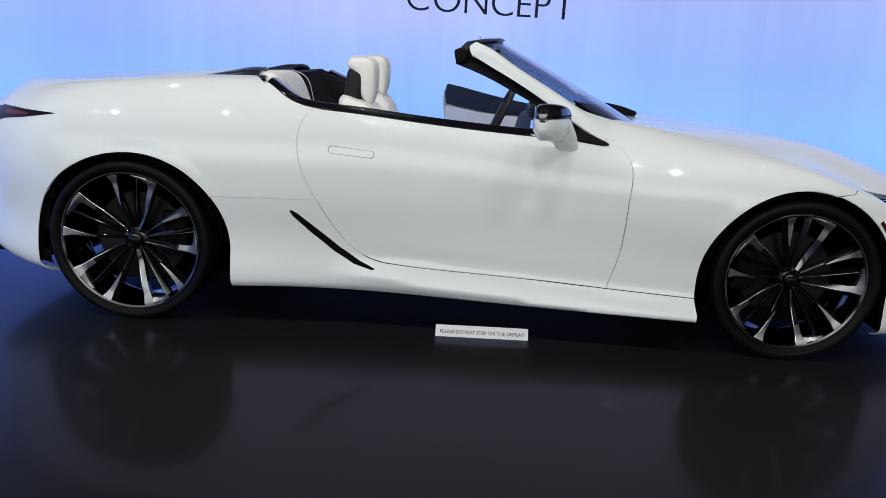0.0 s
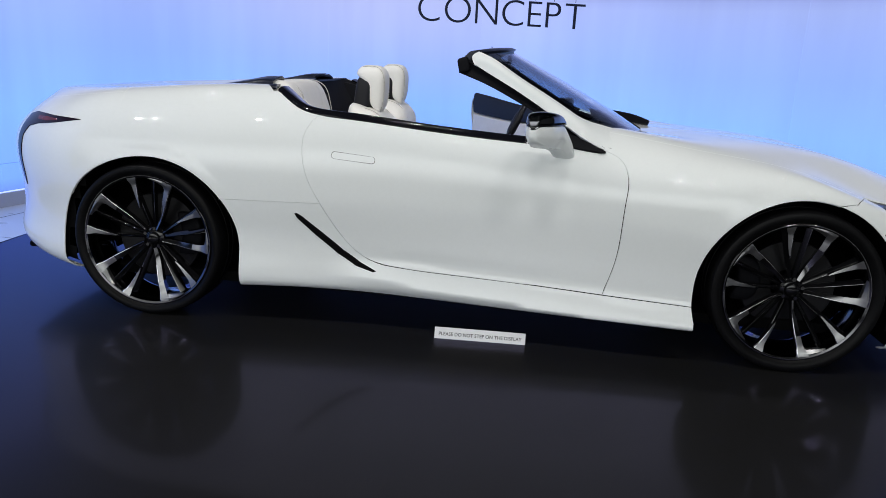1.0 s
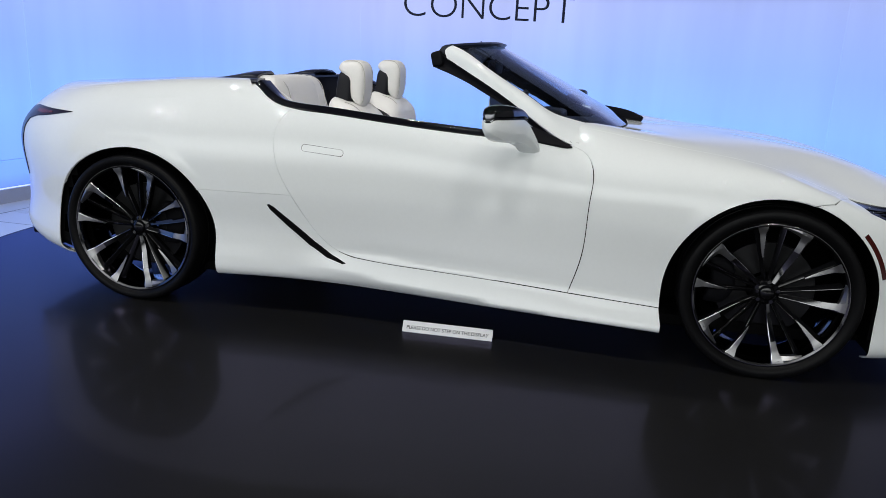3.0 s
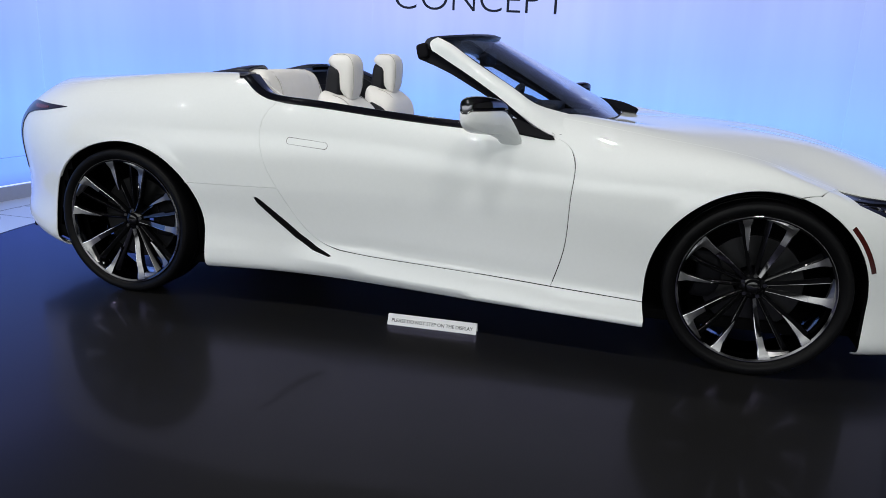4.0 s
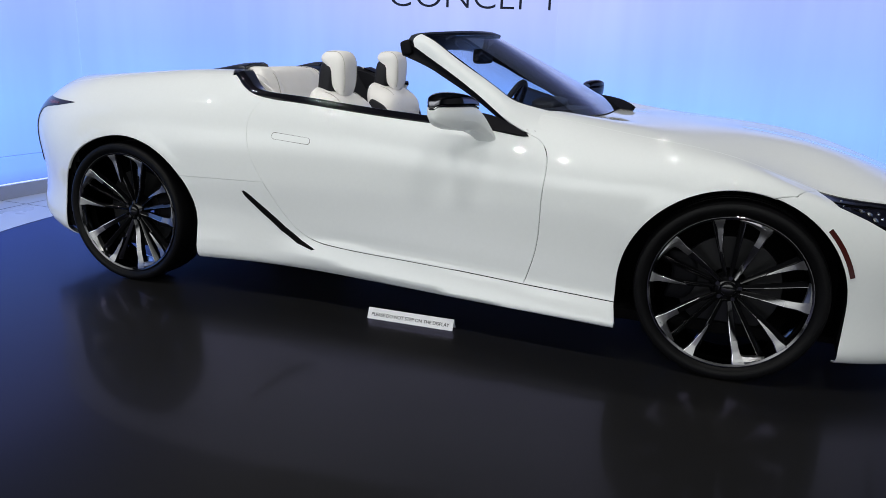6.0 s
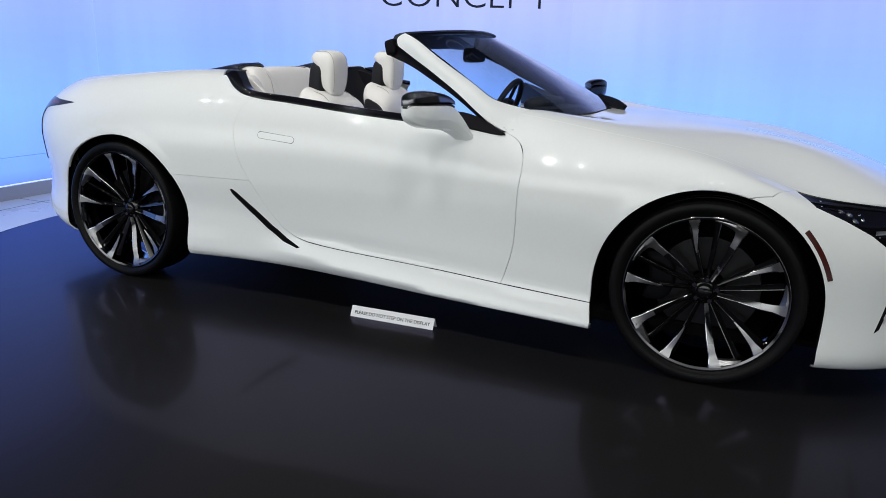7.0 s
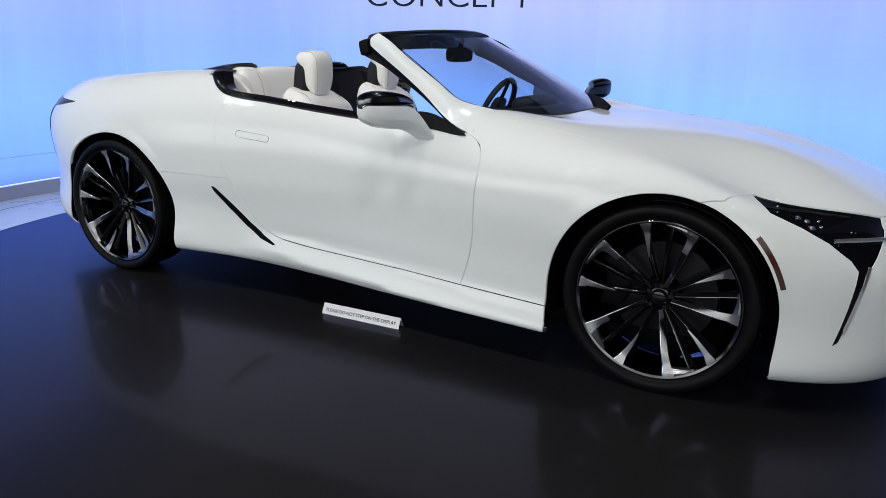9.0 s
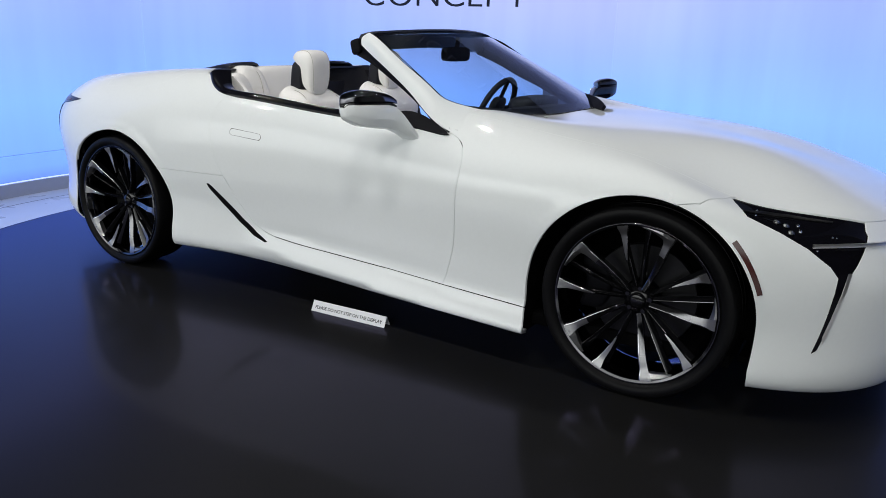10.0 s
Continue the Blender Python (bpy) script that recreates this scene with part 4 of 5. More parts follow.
# windscreen frame: white outer pillar, black inner pillar, black header
def on_skin(x, z=None, sink=0.0):
    uv = uv_xz([(x, z)])[0] if z else (float(u_at(np.array([x]), np.array([VL - 0.01]))[0]), VL - 0.01)
    p = skin(*uv) - skin_normal(np.array(uv[0]), np.array(uv[1])) * sink
    return (p[0], -p[1], p[2])


ENDS = [[on_skin(2.036, 0.8985, -0.001), on_skin(2.10, 0.890, 0.004)], [on_skin(2.045, 0.938, -0.003), on_skin(2.12, 0.925, 0.004)], [on_skin(2.05, None, -0.004), on_skin(2.14, None, 0.004)]]
U = [(1.452, -0.584, 1.280), (1.515, -0.606, 1.256), (1.605, -0.628, 1.203), (1.695, -0.650, 1.151), (1.858, -0.686, 1.060), (1.930, -0.700, 1.020), (2.005, -0.680, 0.997), (2.100, -0.612, 0.972)]
LOW = [(1.436, -0.622, 1.224), (1.52, -0.652, 1.180), (1.62, -0.686, 1.129), (1.71, -0.714, 1.079), (1.80, -0.745, 1.026), (1.95, -0.806, 0.936), *ENDS[0]]
MID = [((a[0] + b2[0]) / 2 + 0.004, (a[1] + b2[1]) / 2 - 0.014, (a[2] + b2[2]) / 2 + 0.010) for a, b2 in zip(U[:-2], LOW[:-2])] + ENDS[1]
MID[0] = (1.424, -0.602, 1.258)
BLK = [(1.366, -0.594, 1.190), (1.455, -0.611, 1.158), (1.53, -0.628, 1.126), (1.60, -0.646, 1.092), (1.70, -0.674, 1.044), (1.83, -0.716, 0.972), (1.96, -0.78, 0.900), (2.0, -0.80, 0.880)]
LINING = [(x - 0.004, y + 0.030, z - 0.014) for x, y, z in U]
for s in (1, -1):
    part("a_pillar", ribbon([flip(U, s), flip(MID, s), flip(LOW, s)], 0.02 * s, 50, 11), PAINT, car, "white painted windscreen pillar")
    lo2 = [(1.372, -0.590, 1.246)] + [(x, y + 0.016, z + 0.006) for x, y, z in LOW[1:-2]] + [(2.025, -0.815, 0.896)]
    low_edge = BLK if s == 1 else [(x, y, z - 0.018 * min(1, i / 3)) for i, (x, y, z) in enumerate(BLK)]
    mid2 = [((a[0] + b2[0]) / 2, (a[1] + b2[1]) / 2 + 0.012, (a[2] + b2[2]) / 2) for a, b2 in zip(lo2, low_edge)]
    part("inner_pillar", ribbon([flip(lo2, s), flip(mid2, s), flip(low_edge, s)], 0.015, 40, 7), SATIN, car, "black inner windscreen pillar")
    part("pillar_lining", ribbon([flip(LINING, s), flip(low_edge, s)], 0.004, 40, 3), SATIN, car, "black lining inside the windscreen pillar")
    edge = [(x + 0.002, y + 0.004, z + 0.001) for x, y, z in U[:-1]]
    inner = [(x - 0.006, y + 0.030, z - 0.008) for x, y, z in U[:-1]]
    part("glass_seal", ribbon([flip(edge, s), flip(inner, s)], 0.005, 40, 3), SATIN, car)
    sail = [(1.745, -0.790, 0.958), (1.80, -0.788, 0.966), (1.86, -0.786, 0.960), (1.94, -0.800, 0.934), (2.035, -0.838, 0.896)]
    sail2 = [(1.735, -0.822, 0.912), (1.80, -0.824, 0.910), (1.88, -0.828, 0.906), (1.96, -0.836, 0.899), (2.03, -0.840, 0.892)]
    if s == 1:
        part("mirror_sail", ribbon([sail, sail2], 0.02, 24, 4), SATIN, car)
bm = bmesh.new()
rows = []
for y in np.linspace(-0.585, 0.585, 41):
    k = 1 - (y / 0.585) ** 2
    dx, dz = 0.10 * k, 0.027 * k
    e = 1.0 if abs(y) < 0.57 else 0.85
    sec = [(1.362, 1.186), (1.358, 1.226), (1.385, 1.256), (1.44, 1.278), (1.505, 1.283), (1.530, 1.276), (1.515, 1.262), (1.455, 1.235), (1.395, 1.19)]
    rows.append([bm.verts.new((1.44 + (x - 1.44) * e + dx * 0.55 + (dx * 0.9 - 0.075) * min(1.0, max(0.0, (x - 1.38) / 0.12)), y, 1.235 + (z - 1.235) * e + dz)) for x, z in sec])
for p, q in zip(rows, rows[1:]):
    for j in range(len(p)):
        bm.faces.new((p[j], p[(j + 1) % len(p)], q[(j + 1) % len(p)], q[j]))
bm.faces.new(rows[0])
bm.faces.new(rows[-1])
part("header_rail", bm, TONNEAU, car, "dark windscreen header rail", angle=25)
part("header_sensor", revolve([(0.0005, 0.004), (0.005, 0.003), (0.006, 0.0)], 12, "Z"), BLACK, car, place=Matrix.Translation((1.47, 0.03, 1.308)))

for s in (1, -1):
    part("header_end", cushion(0.050, 0.044, 0.066, 5.0, 8, lambda x, y, z: (-0.008 * z, 0, 0.008 * x)), SATIN, car, "rounded black end of the header rail", Matrix.Translation((1.387, -s * 0.590, 1.217)))

# windscreen
def glass_foot(a):
    """The glass's lower edge: nearly straight across, swept back hard at the corners."""
    a = abs(a)
    return 2.258 - 0.232 * a ** 3 - 0.050 * a ** 8, 0.951 + 0.037 * a ** 4


ny, nx = 40, 24
bm = bmesh.new()
top = [[None] * nx for _ in range(ny)]
low_ = [[None] * nx for _ in range(ny)]
for i, a in enumerate(np.linspace(-1, 1, ny)):
    for j, t in enumerate(np.linspace(0, 1, nx)):
        x0, y0, z0 = 1.585 - 0.098 * a * a, 0.575 * a, 1.290 - 0.022 * a * a
        (x1, z1), y1 = glass_foot(a), 0.702 * a
        bow = 0.005 * math.sin(math.pi * t) * (1 - 0.35 * a * a)
        p = Vector((x0 + (x1 - x0) * t + bow * 0.4, y0 + (y1 - y0) * t, z0 + (z1 - z0) * t + bow * 0.9))
        top[i][j], low_[i][j] = bm.verts.new(p), bm.verts.new(p - Vector((0.0018, 0, 0.004)))
for i in range(ny - 1):
    for j in range(nx - 1):
        bm.faces.new((top[i][j], top[i][j + 1], top[i + 1][j + 1], top[i + 1][j]))
        bm.faces.new((low_[i][j], low_[i + 1][j], low_[i + 1][j + 1], low_[i][j + 1]))
for i in range(ny - 1):
    for j in (0, nx - 1):
        bm.faces.new((top[i][j], top[i + 1][j], low_[i + 1][j], low_[i][j]))
for j in range(nx - 1):
    for i in (0, ny - 1):
        bm.faces.new((top[i][j], top[i][j + 1], low_[i][j + 1], low_[i][j]))
glass = part("windscreen", bm, GLASS, car, "clear raked windscreen with a dark sheen", angle=60)
glass.visible_shadow = False
# black cowl below the glass
part("cowl", ribbon([[(glass_foot(a)[0] + 0.006, 0.702 * a, glass_foot(a)[1] - 0.014) for a in np.linspace(-1, 1, 15)], [(glass_foot(a)[0] - 0.11, 0.66 * a, glass_foot(a)[1] + 0.012) for a in np.linspace(-1, 1, 15)]], 0.02, 50, 4), SATIN, car)
part("wiper_cover", ribbon([[(2.06, 0.56, 0.996), (2.14, 0.45, 0.994), (2.22, 0.34, 0.989), (2.29, 0.23, 0.980), (2.345, 0.14, 0.963)], [(2.08, 0.50, 0.95), (2.14, 0.42, 0.948), (2.21, 0.31, 0.945), (2.28, 0.20, 0.942), (2.335, 0.13, 0.944)]], 0.015, 24, 5), SATIN, car, "black wiper cover at the foot of the windscreen")
# rear-view mirror
bm = cushion(0.05, 0.24, 0.072, 5.0, 6)
mir = part("rear_view_mirror", bm, SATIN, car, "black rear-view mirror below the header", Matrix.Translation((1.560, 0.01, 1.186)))
part("mirror_stem", sweep([(0.0, 0, 0.02), (0.008, 0, 0.05), (0.012, 0, 0.085)], circle2(0.012)), SATIN, mir)

# ---- belt trim round the cockpit ----
belt3 = np.array([skin(u, v) for u, v in belt_uv])
for s in (1, -1):
    out, crest, inn = [], [], []
    for (x, w, z) in belt3[::4]:
        k = float(np.clip((0.86 - x) / 0.26, 0, 1)) ** 1.2
        out.append((x, -s * (w + 0.001), z - 0.001))
        crest.append((x + 0.010 * k, -s * (w - 0.014 - 0.012 * k), z + 0.027 - 0.010 * k))
        inn.append((x + 0.008 * k, -s * (w - 0.050 - 0.085 * k), z + 0.018 - 0.004 * k))
    if s == -1:      # the far door carries its own strip away
        out, crest, inn = out[:4], crest[:4], inn[:4]
    part("belt_trim", ribbon([out, crest, inn], 0.008 * s, 90 if s == 1 else 16, 9), BLACK, car, "gloss black belt trim round the cockpit")

# ---- cockpit ----
part("tub", box(1.75, 1.52, 0.03, 0.01, at=(1.27, 0, 0.30)), UNDER, car, "dark carpeted cockpit floor")
part("bulkhead", box(0.03, 1.46, 0.66, 0.01, at=(0.44, 0, 0.66)), DARKHIDE, car)
for s in (1, -1):
    bm = ribbon([[(0.46, -s * 0.60, 1.07), (0.60, -s * 0.62, 1.045), (0.72, -s * 0.66, 0.98), (0.80, -s * 0.73, 0.95)], [(0.46, -s * 0.765, 0.35), (0.60, -s * 0.765, 0.35), (0.72, -s * 0.765, 0.35), (0.80, -s * 0.765, 0.35)]], 0.02 * s, 20, 6)
    part("rear_side_trim", bm, LEATHER if s == 1 else DARKHIDE, car)
bm = ribbon([[(0.37, 0.38, 1.078), (0.44, 0.49, 1.079), (0.52, 0.61, 1.077), (0.62, 0.67, 1.045), (0.70, 0.72, 0.99)], [(0.42, 0.36, 0.70), (0.48, 0.48, 0.70), (0.54, 0.58, 0.68), (0.62, 0.64, 0.65), (0.70, 0.69, 0.60)]], 0.015, 24, 5)
part("far_side_panel", bm, DARKHIDE, car, "black panel inside the far quarter")

# dashboard and console
bm = cushion(0.44, 1.44, 0.26, 5.0, 12, lambda x, y, z: (-0.06 * (1 - z) * 0.5 - 0.12 * y * y, 0, 0.0))
dash = part("dashboard", bm, DARKHIDE, car, "black leather dashboard", Matrix.Translation((2.03, 0, 0.806)))
bm = cushion(0.16, 0.40, 0.09, 4.0, 8)
part("instrument_hood", bm, DARKHIDE, dash, "", Matrix.Translation((-0.18, 0.38, 0.125)))
part("centre_console", cushion(0.9, 0.24, 0.34, 6.0, 8), DARKHIDE, car, "", Matrix.Translation((1.35, 0, 0.52)))
# steering wheel
bm = bmesh.new()
N1, N2 = 48, 12
ring = [[bm.verts.new(((0.178 + 0.016 * math.cos(b2)) * math.cos(a), (0.178 + 0.016 * math.cos(b2)) * math.sin(a), 0.016 * math.sin(b2))) for b2 in np.linspace(0, 2 * math.pi, N2, endpoint=False)] for a in np.linspace(0, 2 * math.pi, N1, endpoint=False)]
for i in range(N1):
    for j in range(N2):
        bm.faces.new((ring[i][j], ring[(i + 1) % N1][j], ring[(i + 1) % N1][(j + 1) % N2], ring[i][(j + 1) % N2]))
sw = part("steering_wheel", bm, DARKHIDE, car, "black leather steering wheel", Matrix.Translation((1.612, 0.385, 0.888)) @ Matrix.Rotation(radians(-66), 4, "Y"))
part("wheel_boss", cushion(0.15, 0.13, 0.05, 4.0, 6), DARKHIDE, sw)
for a in (0, 180, 270):
    part("wheel_arm", box(0.12, 0.03, 0.014, 0.004, at=(0.11, 0, 0)), SATIN, sw, "", Matrix.Rotation(radians(a + 90), 4, "Z"))
part("steering_column", sweep([(0, 0, -0.01), (0, 0, -0.25)], circle2(0.035, 14)), SATIN, sw)


# ---- seats ----
def seat(x, y):
    st = empty("front_seat", Matrix.Translation((x, y, 0.0)), car)
    tagged(st, "ivory leather front seat with a black-backed headrest")

    def lean(x, yy, z):
        # the flanks stand further forward than the middle
        return (-0.070 * z + 0.045 * abs(yy) ** 3, 0, 0)
    part("backrest", cushion(0.18, 0.44, 0.62, 4.4, 14, lean), LEATHER, st, "ivory leather backrest", Matrix.Translation((0.035, 0, 0.640)))

    def yoke(x, yy, z):
        # one padded yoke over both shoulders, falling away outwards and forwards
        return (-0.020 * z + 0.030 * yy * yy, 0, -0.050 * abs(yy) ** 2.5 - 0.035 * x * max(0.0, z) - 0.012 * (1 - abs(yy)) ** 3)
    part("shoulder_yoke", cushion(0.200, 0.465, 0.185, 3.2, 16, yoke), LEATHER, st, "ivory leather yoke over the shoulders", Matrix.Translation((-0.005, 0, 0.912)))
    for k in (-1, 1):
        part("shoulder_seam", sweep(curve_through([(-0.094, k * 0.118, 0.950), (-0.06, k * 0.119, 0.985), (-0.005, k * 0.120, 0.988), (0.055, k * 0.124, 0.960), (0.098, k * 0.128, 0.900)], 30), circle2(0.0018, 6)), SEAM, st)
        part("side_panel", cushion(0.135, 0.035, 0.40, 4.5, 8, lambda x, yy, z: (-0.03 * z, 0, -0.03 * x * max(0.0, z))), DARKHIDE, st, "black side panel of the backrest", Matrix.Translation((0.045, k * 0.228, 0.712)))

    # headrest: hooked over its support at the top, tapering to a forward foot
    zs = (-1.0, -0.85, -0.5, 0.1, 0.35, 0.55, 0.72, 1.0)
    back, front = spline(zs, (0.022, 0.004, -0.020, -0.036, -0.050, -0.078, -0.084, -0.078)), spline(zs, (0.050, 0.056, 0.062, 0.066, 0.067, 0.067, 0.066, 0.060))

    def hook(x, yy, z):
        b2, f = float(back(z)), float(front(z))
        return ((b2 + f) / 2 + x * (f - b2) / 2 - x * 0.06, yy * 0.098 * -0.09 * (1 - z), 0)
    hr = part("headrest", cushion(0.12, 0.182, 0.222, 3.7, 16, hook), LEATHER, st, "tall ivory leather headrest hooked over its support", Matrix.Translation((0.0, 0, 1.080)))
    for k in (-1, 1):
        part("headrest_seam", sweep(curve_through([(-0.045, k * 0.060, 0.1030), (-0.01, k * 0.062, 0.1065), (0.034, k * 0.064, 0.099), (0.0565, k * 0.065, 0.068), (0.0620, k * 0.064, 0.02), (0.0570, k * 0.058, -0.06), (0.050, k * 0.052, -0.09)], 36), circle2(0.0016, 6)), SEAM, hr)
    part("headrest_back", cushion(0.085, 0.176, 0.21, 5.0, 9, lambda x, yy, z: (-0.024 * (1 - z) * 0.5, 0, 0)), DARKHIDE, st, "black headrest support", Matrix.Translation((-0.030, 0, 1.035)))
    part("seat_base", cushion(0.52, 0.52, 0.20, 4.5, 10, lambda x, yy, z: (0, 0, 0.03 * abs(yy) ** 3)), LEATHER, st, "", Matrix.Translation((0.36, 0, 0.47)))
    return st


seat(0.93, -0.385)
seat(0.905, 0.31)
# rear bench: two seat backs joined by a lower middle
rear = tagged(empty("rear_seat", Matrix.Translation((0.60, 0, 0)), car), "ivory leather rear bench behind the front seats")
for k in (-1, 1):
    ys = 0.05 if k > 0 else -0.40
    part("bolster", cushion(0.16, 0.20, 0.56, 4.0, 12, lambda x, yy, z: (-0.075 * z, 0, 0)), LEATHER, rear, "", Matrix.Translation((-0.09, 0.11, 0.800) if k > 0 else (-0.05, -0.425, 0.815)))
    if k < 0:
        part("wing", cushion(0.14, 0.16, 0.52, 3.4, 10, lambda x, yy, z: (-0.07 * z + 0.02 * yy * k, 0, 0)), LEATHER, rear, "", Matrix.Translation((0.0, k * 0.540, 0.80)))
    part("backrest_seam", sweep(curve_through([(-0.19, ys, 1.080), (-0.11, ys, 1.086), (-0.045, ys, 1.055), (-0.015, ys, 0.98), (0.01, ys, 0.86)], 26), circle2(0.0022, 6)), SEAM, rear)
part("middle_back", cushion(0.14, 0.50, 0.60, 6.0, 12, lambda x, yy, z: (-0.085 * z, 0, 0)), LEATHER, rear, "", Matrix.Translation((-0.075, -0.13, 0.79)))

# folding-roof cover behind the seats: dark panel with two raised fairings
def cover(s):
    rails = []
    for y, dz, dx in ((0.255, -0.040, -0.03), (0.275, -0.012, -0.012), (0.33, 0.0, 0.0), (0.42, -0.001, 0.010), (0.49, -0.008, 0.016), (0.530, -0.020, 0.02), (0.560, -0.060, 0.02)):
        rails.append([(0.09, s * y, 1.034 + dz * 0.1), (0.19, s * y, 1.066 + dz * 0.25), (0.31 + dx * 0.6, s * y, 1.094 + dz * 0.7), (0.430 + dx, s * y, 1.110 + dz), (0.447 + dx, s * y, 1.107 + dz)])
    return ribbon(rails, -0.010 * s, 26, 30)


for s in (1, -1):
    part("roof_cover", cover(-s), TONNEAU, car, "glossy dark fairing of the folded roof cover")
    part("cover_edge", sweep([(0.430, s * 0.275, 1.099), (0.442, s * 0.33, 1.112), (0.452, s * 0.42, 1.111), (0.458, s * 0.49, 1.104), (0.460, s * 0.525, 1.093)], circle2(0.0028, 6)), DARKCHROME, car, "thin metal edge of the roof cover")
base = []
for y in (-0.665, -0.62, -0.45, 0.0, 0.45, 0.62, 0.665):
    k, dz = (abs(y) / 0.665) ** 2, -0.014 if abs(y) > 0.64 else -0.006 if abs(y) < 0.5 else 0.0
    base.append([(0.10 + 0.04 * k, y, 1.034 + 0.008 * k + dz), (0.24 + 0.05 * k, y, 1.062 + dz), (0.35 + 0.07 * k, y, 1.077 + dz), (0.44 + 0.09 * k, y, 1.086 + dz)])
part("cover_base", ribbon(base, -0.010, 30, 26), TONNEAU, car, "dark flat panel under the roof fairings")
part("roof_cover_middle", ribbon([[(0.16, -0.27, 1.036), (0.30, -0.27, 1.072), (0.435, -0.27, 1.088)], [(0.14, 0, 1.034), (0.29, 0, 1.074), (0.435, 0, 1.091)], [(0.16, 0.27, 1.036), (0.30, 0.27, 1.072), (0.435, 0.27, 1.088)]], -0.012, 20, 12), TONNEAU, car)


# ---- door mirrors ----
def mirror_rows(fn):
    """Stations from the outer tip to the foot: y, x, top, bottom, half depth."""
    t = [0.0, 0.05, 0.14, 0.32, 0.52, 0.66, 0.78, 0.89, 1.0]
    cols = ([-1.116, -1.112, -1.096, -1.050, -0.990, -0.948, -0.915, -0.885, -0.850], [1.722, 1.724, 1.732, 1.752, 1.768, 1.785, 1.812, 1.840, 1.858],
            [0.992, 1.001, 1.005, 1.006, 1.005, 0.999, 0.972, 0.925, 0.880], [0.966, 0.953, 0.939, 0.919, 0.908, 0.904, 0.897, 0.878, 0.852], [0.010, 0.020, 0.036, 0.058, 0.070, 0.067, 0.057, 0.051, 0.046])
    return [spline(t, c)(fn) for c in cols]


# section of the mirror shell: flat top, upright faces, a crease, then a chamfer to the underside
SHELL = ((-0.80, 1.0), (0.0, 1.0), (0.80, 1.0), (0.96, 0.94), (1.0, 0.80), (1.0, 0.3), (0.97, -0.18), (0.90, -0.34), (0.62, -0.92), (0.40, -1.0), (-0.40, -1.0), (-0.62, -0.92), (-0.90, -0.34), (-0.97, -0.18), (-1.0, 0.3), (-1.0, 0.80), (-0.96, 0.94))


# half section of the mirror cap: a leaning face, then a low dome
CAP_SECTION = ((1.0, 0.0), (0.99, 0.15), (0.965, 0.42), (0.93, 0.62), (0.86, 0.76), (0.70, 0.88), (0.46, 0.95), (0.22, 0.99), (0.0, 1.0))


def door_mirror(s, place):
    m = empty("door_mirror", place, car)
    tagged(m, "door mirror with a black cap over a white shell" if s == 1 else "black door mirror on the open door")
    # shell: flat on top, round below, running into the foot
    bm = bmesh.new()
    rows = []
    for y, x, zt, zb, hx in zip(*mirror_rows(np.linspace(0, 1, 36))):
        mid, half = (zt + zb) / 2, (zt - zb) / 2
        sec = [bm.verts.new((x + hx * a, s * y, mid + half * c)) for a, c in SHELL]
        rows.append(sec)
    n = len(SHELL)
    for p, q in zip(rows, rows[1:]):
        for j in range(n):
            bm.faces.new((p[j], p[(j + 1) % n], q[(j + 1) % n], q[j]))
    bm.faces.new(rows[0])
    bm.faces.new(rows[-1])
    part("shell", bm, PAINT if s == 1 else BLACK, m, "white lower mirror shell" if s == 1 else "black mirror shell", angle=24)
    # cap: a low dome over the shell
    for nm, mat, lift, rise, grow, lab in (("band", BLACK, 0.0003, 0.0115, 0.985, "gloss black band below the cap"), ("indicator", CHROME, 0.0050, 0.0018, 0.992, "thin bright indicator strip"), ("cap", CAPCHROME if s == 1 else BLACK, 0.0120, 1.0, 1.0, "black chrome upper mirror cap")):
        bm = bmesh.new()
        rows = []
        reach = 0.70
        for f, (y, x, zt, zb, hx) in zip(np.linspace(0, reach, 30), zip(*mirror_rows(np.linspace(0.0, reach, 30)))):
            g = f / reach
            peak = (0.003 + 0.038 * math.sin(math.pi * (0.03 + 0.80 * g ** 0.85)) ** 0.85) if rise == 1.0 else rise
            dome = [(k, d) for k, d in CAP_SECTION] + [(-k, d) for k, d in CAP_SECTION[-2::-1]]
            base = zt + lift
            sec = [bm.verts.new((x + hx * grow * c, s * y, base + peak * d)) for c, d in dome]
            sec += [bm.verts.new((x + hx * grow * k, s * y, base)) for k in (-0.5, 0.0, 0.5)]
            rows.append(sec)
        n = len(rows[0])
        for p, q in zip(rows, rows[1:]):
            for j in range(n):
                bm.faces.new((p[j], p[(j + 1) % n], q[(j + 1) % n], q[j]))
        bm.faces.new(rows[0])
        bm.faces.new(rows[-1])
        bmesh.ops.remove_doubles(bm, verts=bm.verts, dist=1e-6)
        part(nm, bm, mat, m, lab, angle=50)
    part("mirror_pane", cushion(0.005, 0.12, 0.06, 5.0, 6), MIRRORGLASS, m, "", Matrix.Translation((1.7005, -s * 0.985, 0.957)) @ Matrix.Rotation(radians(6 * s), 4, "Z"))
    return m


door_mirror(1, Matrix.Identity(4))
FAR = Vector((1.93, 1.17, 1.0))
door_mirror(-1, Matrix.Translation(FAR) @ Matrix.Diagonal((0.86, 0.86, 0.86, 1)) @ Matrix.Translation(-FAR) @ Matrix.Translation((-0.05, 0, 0)) @ SWING)

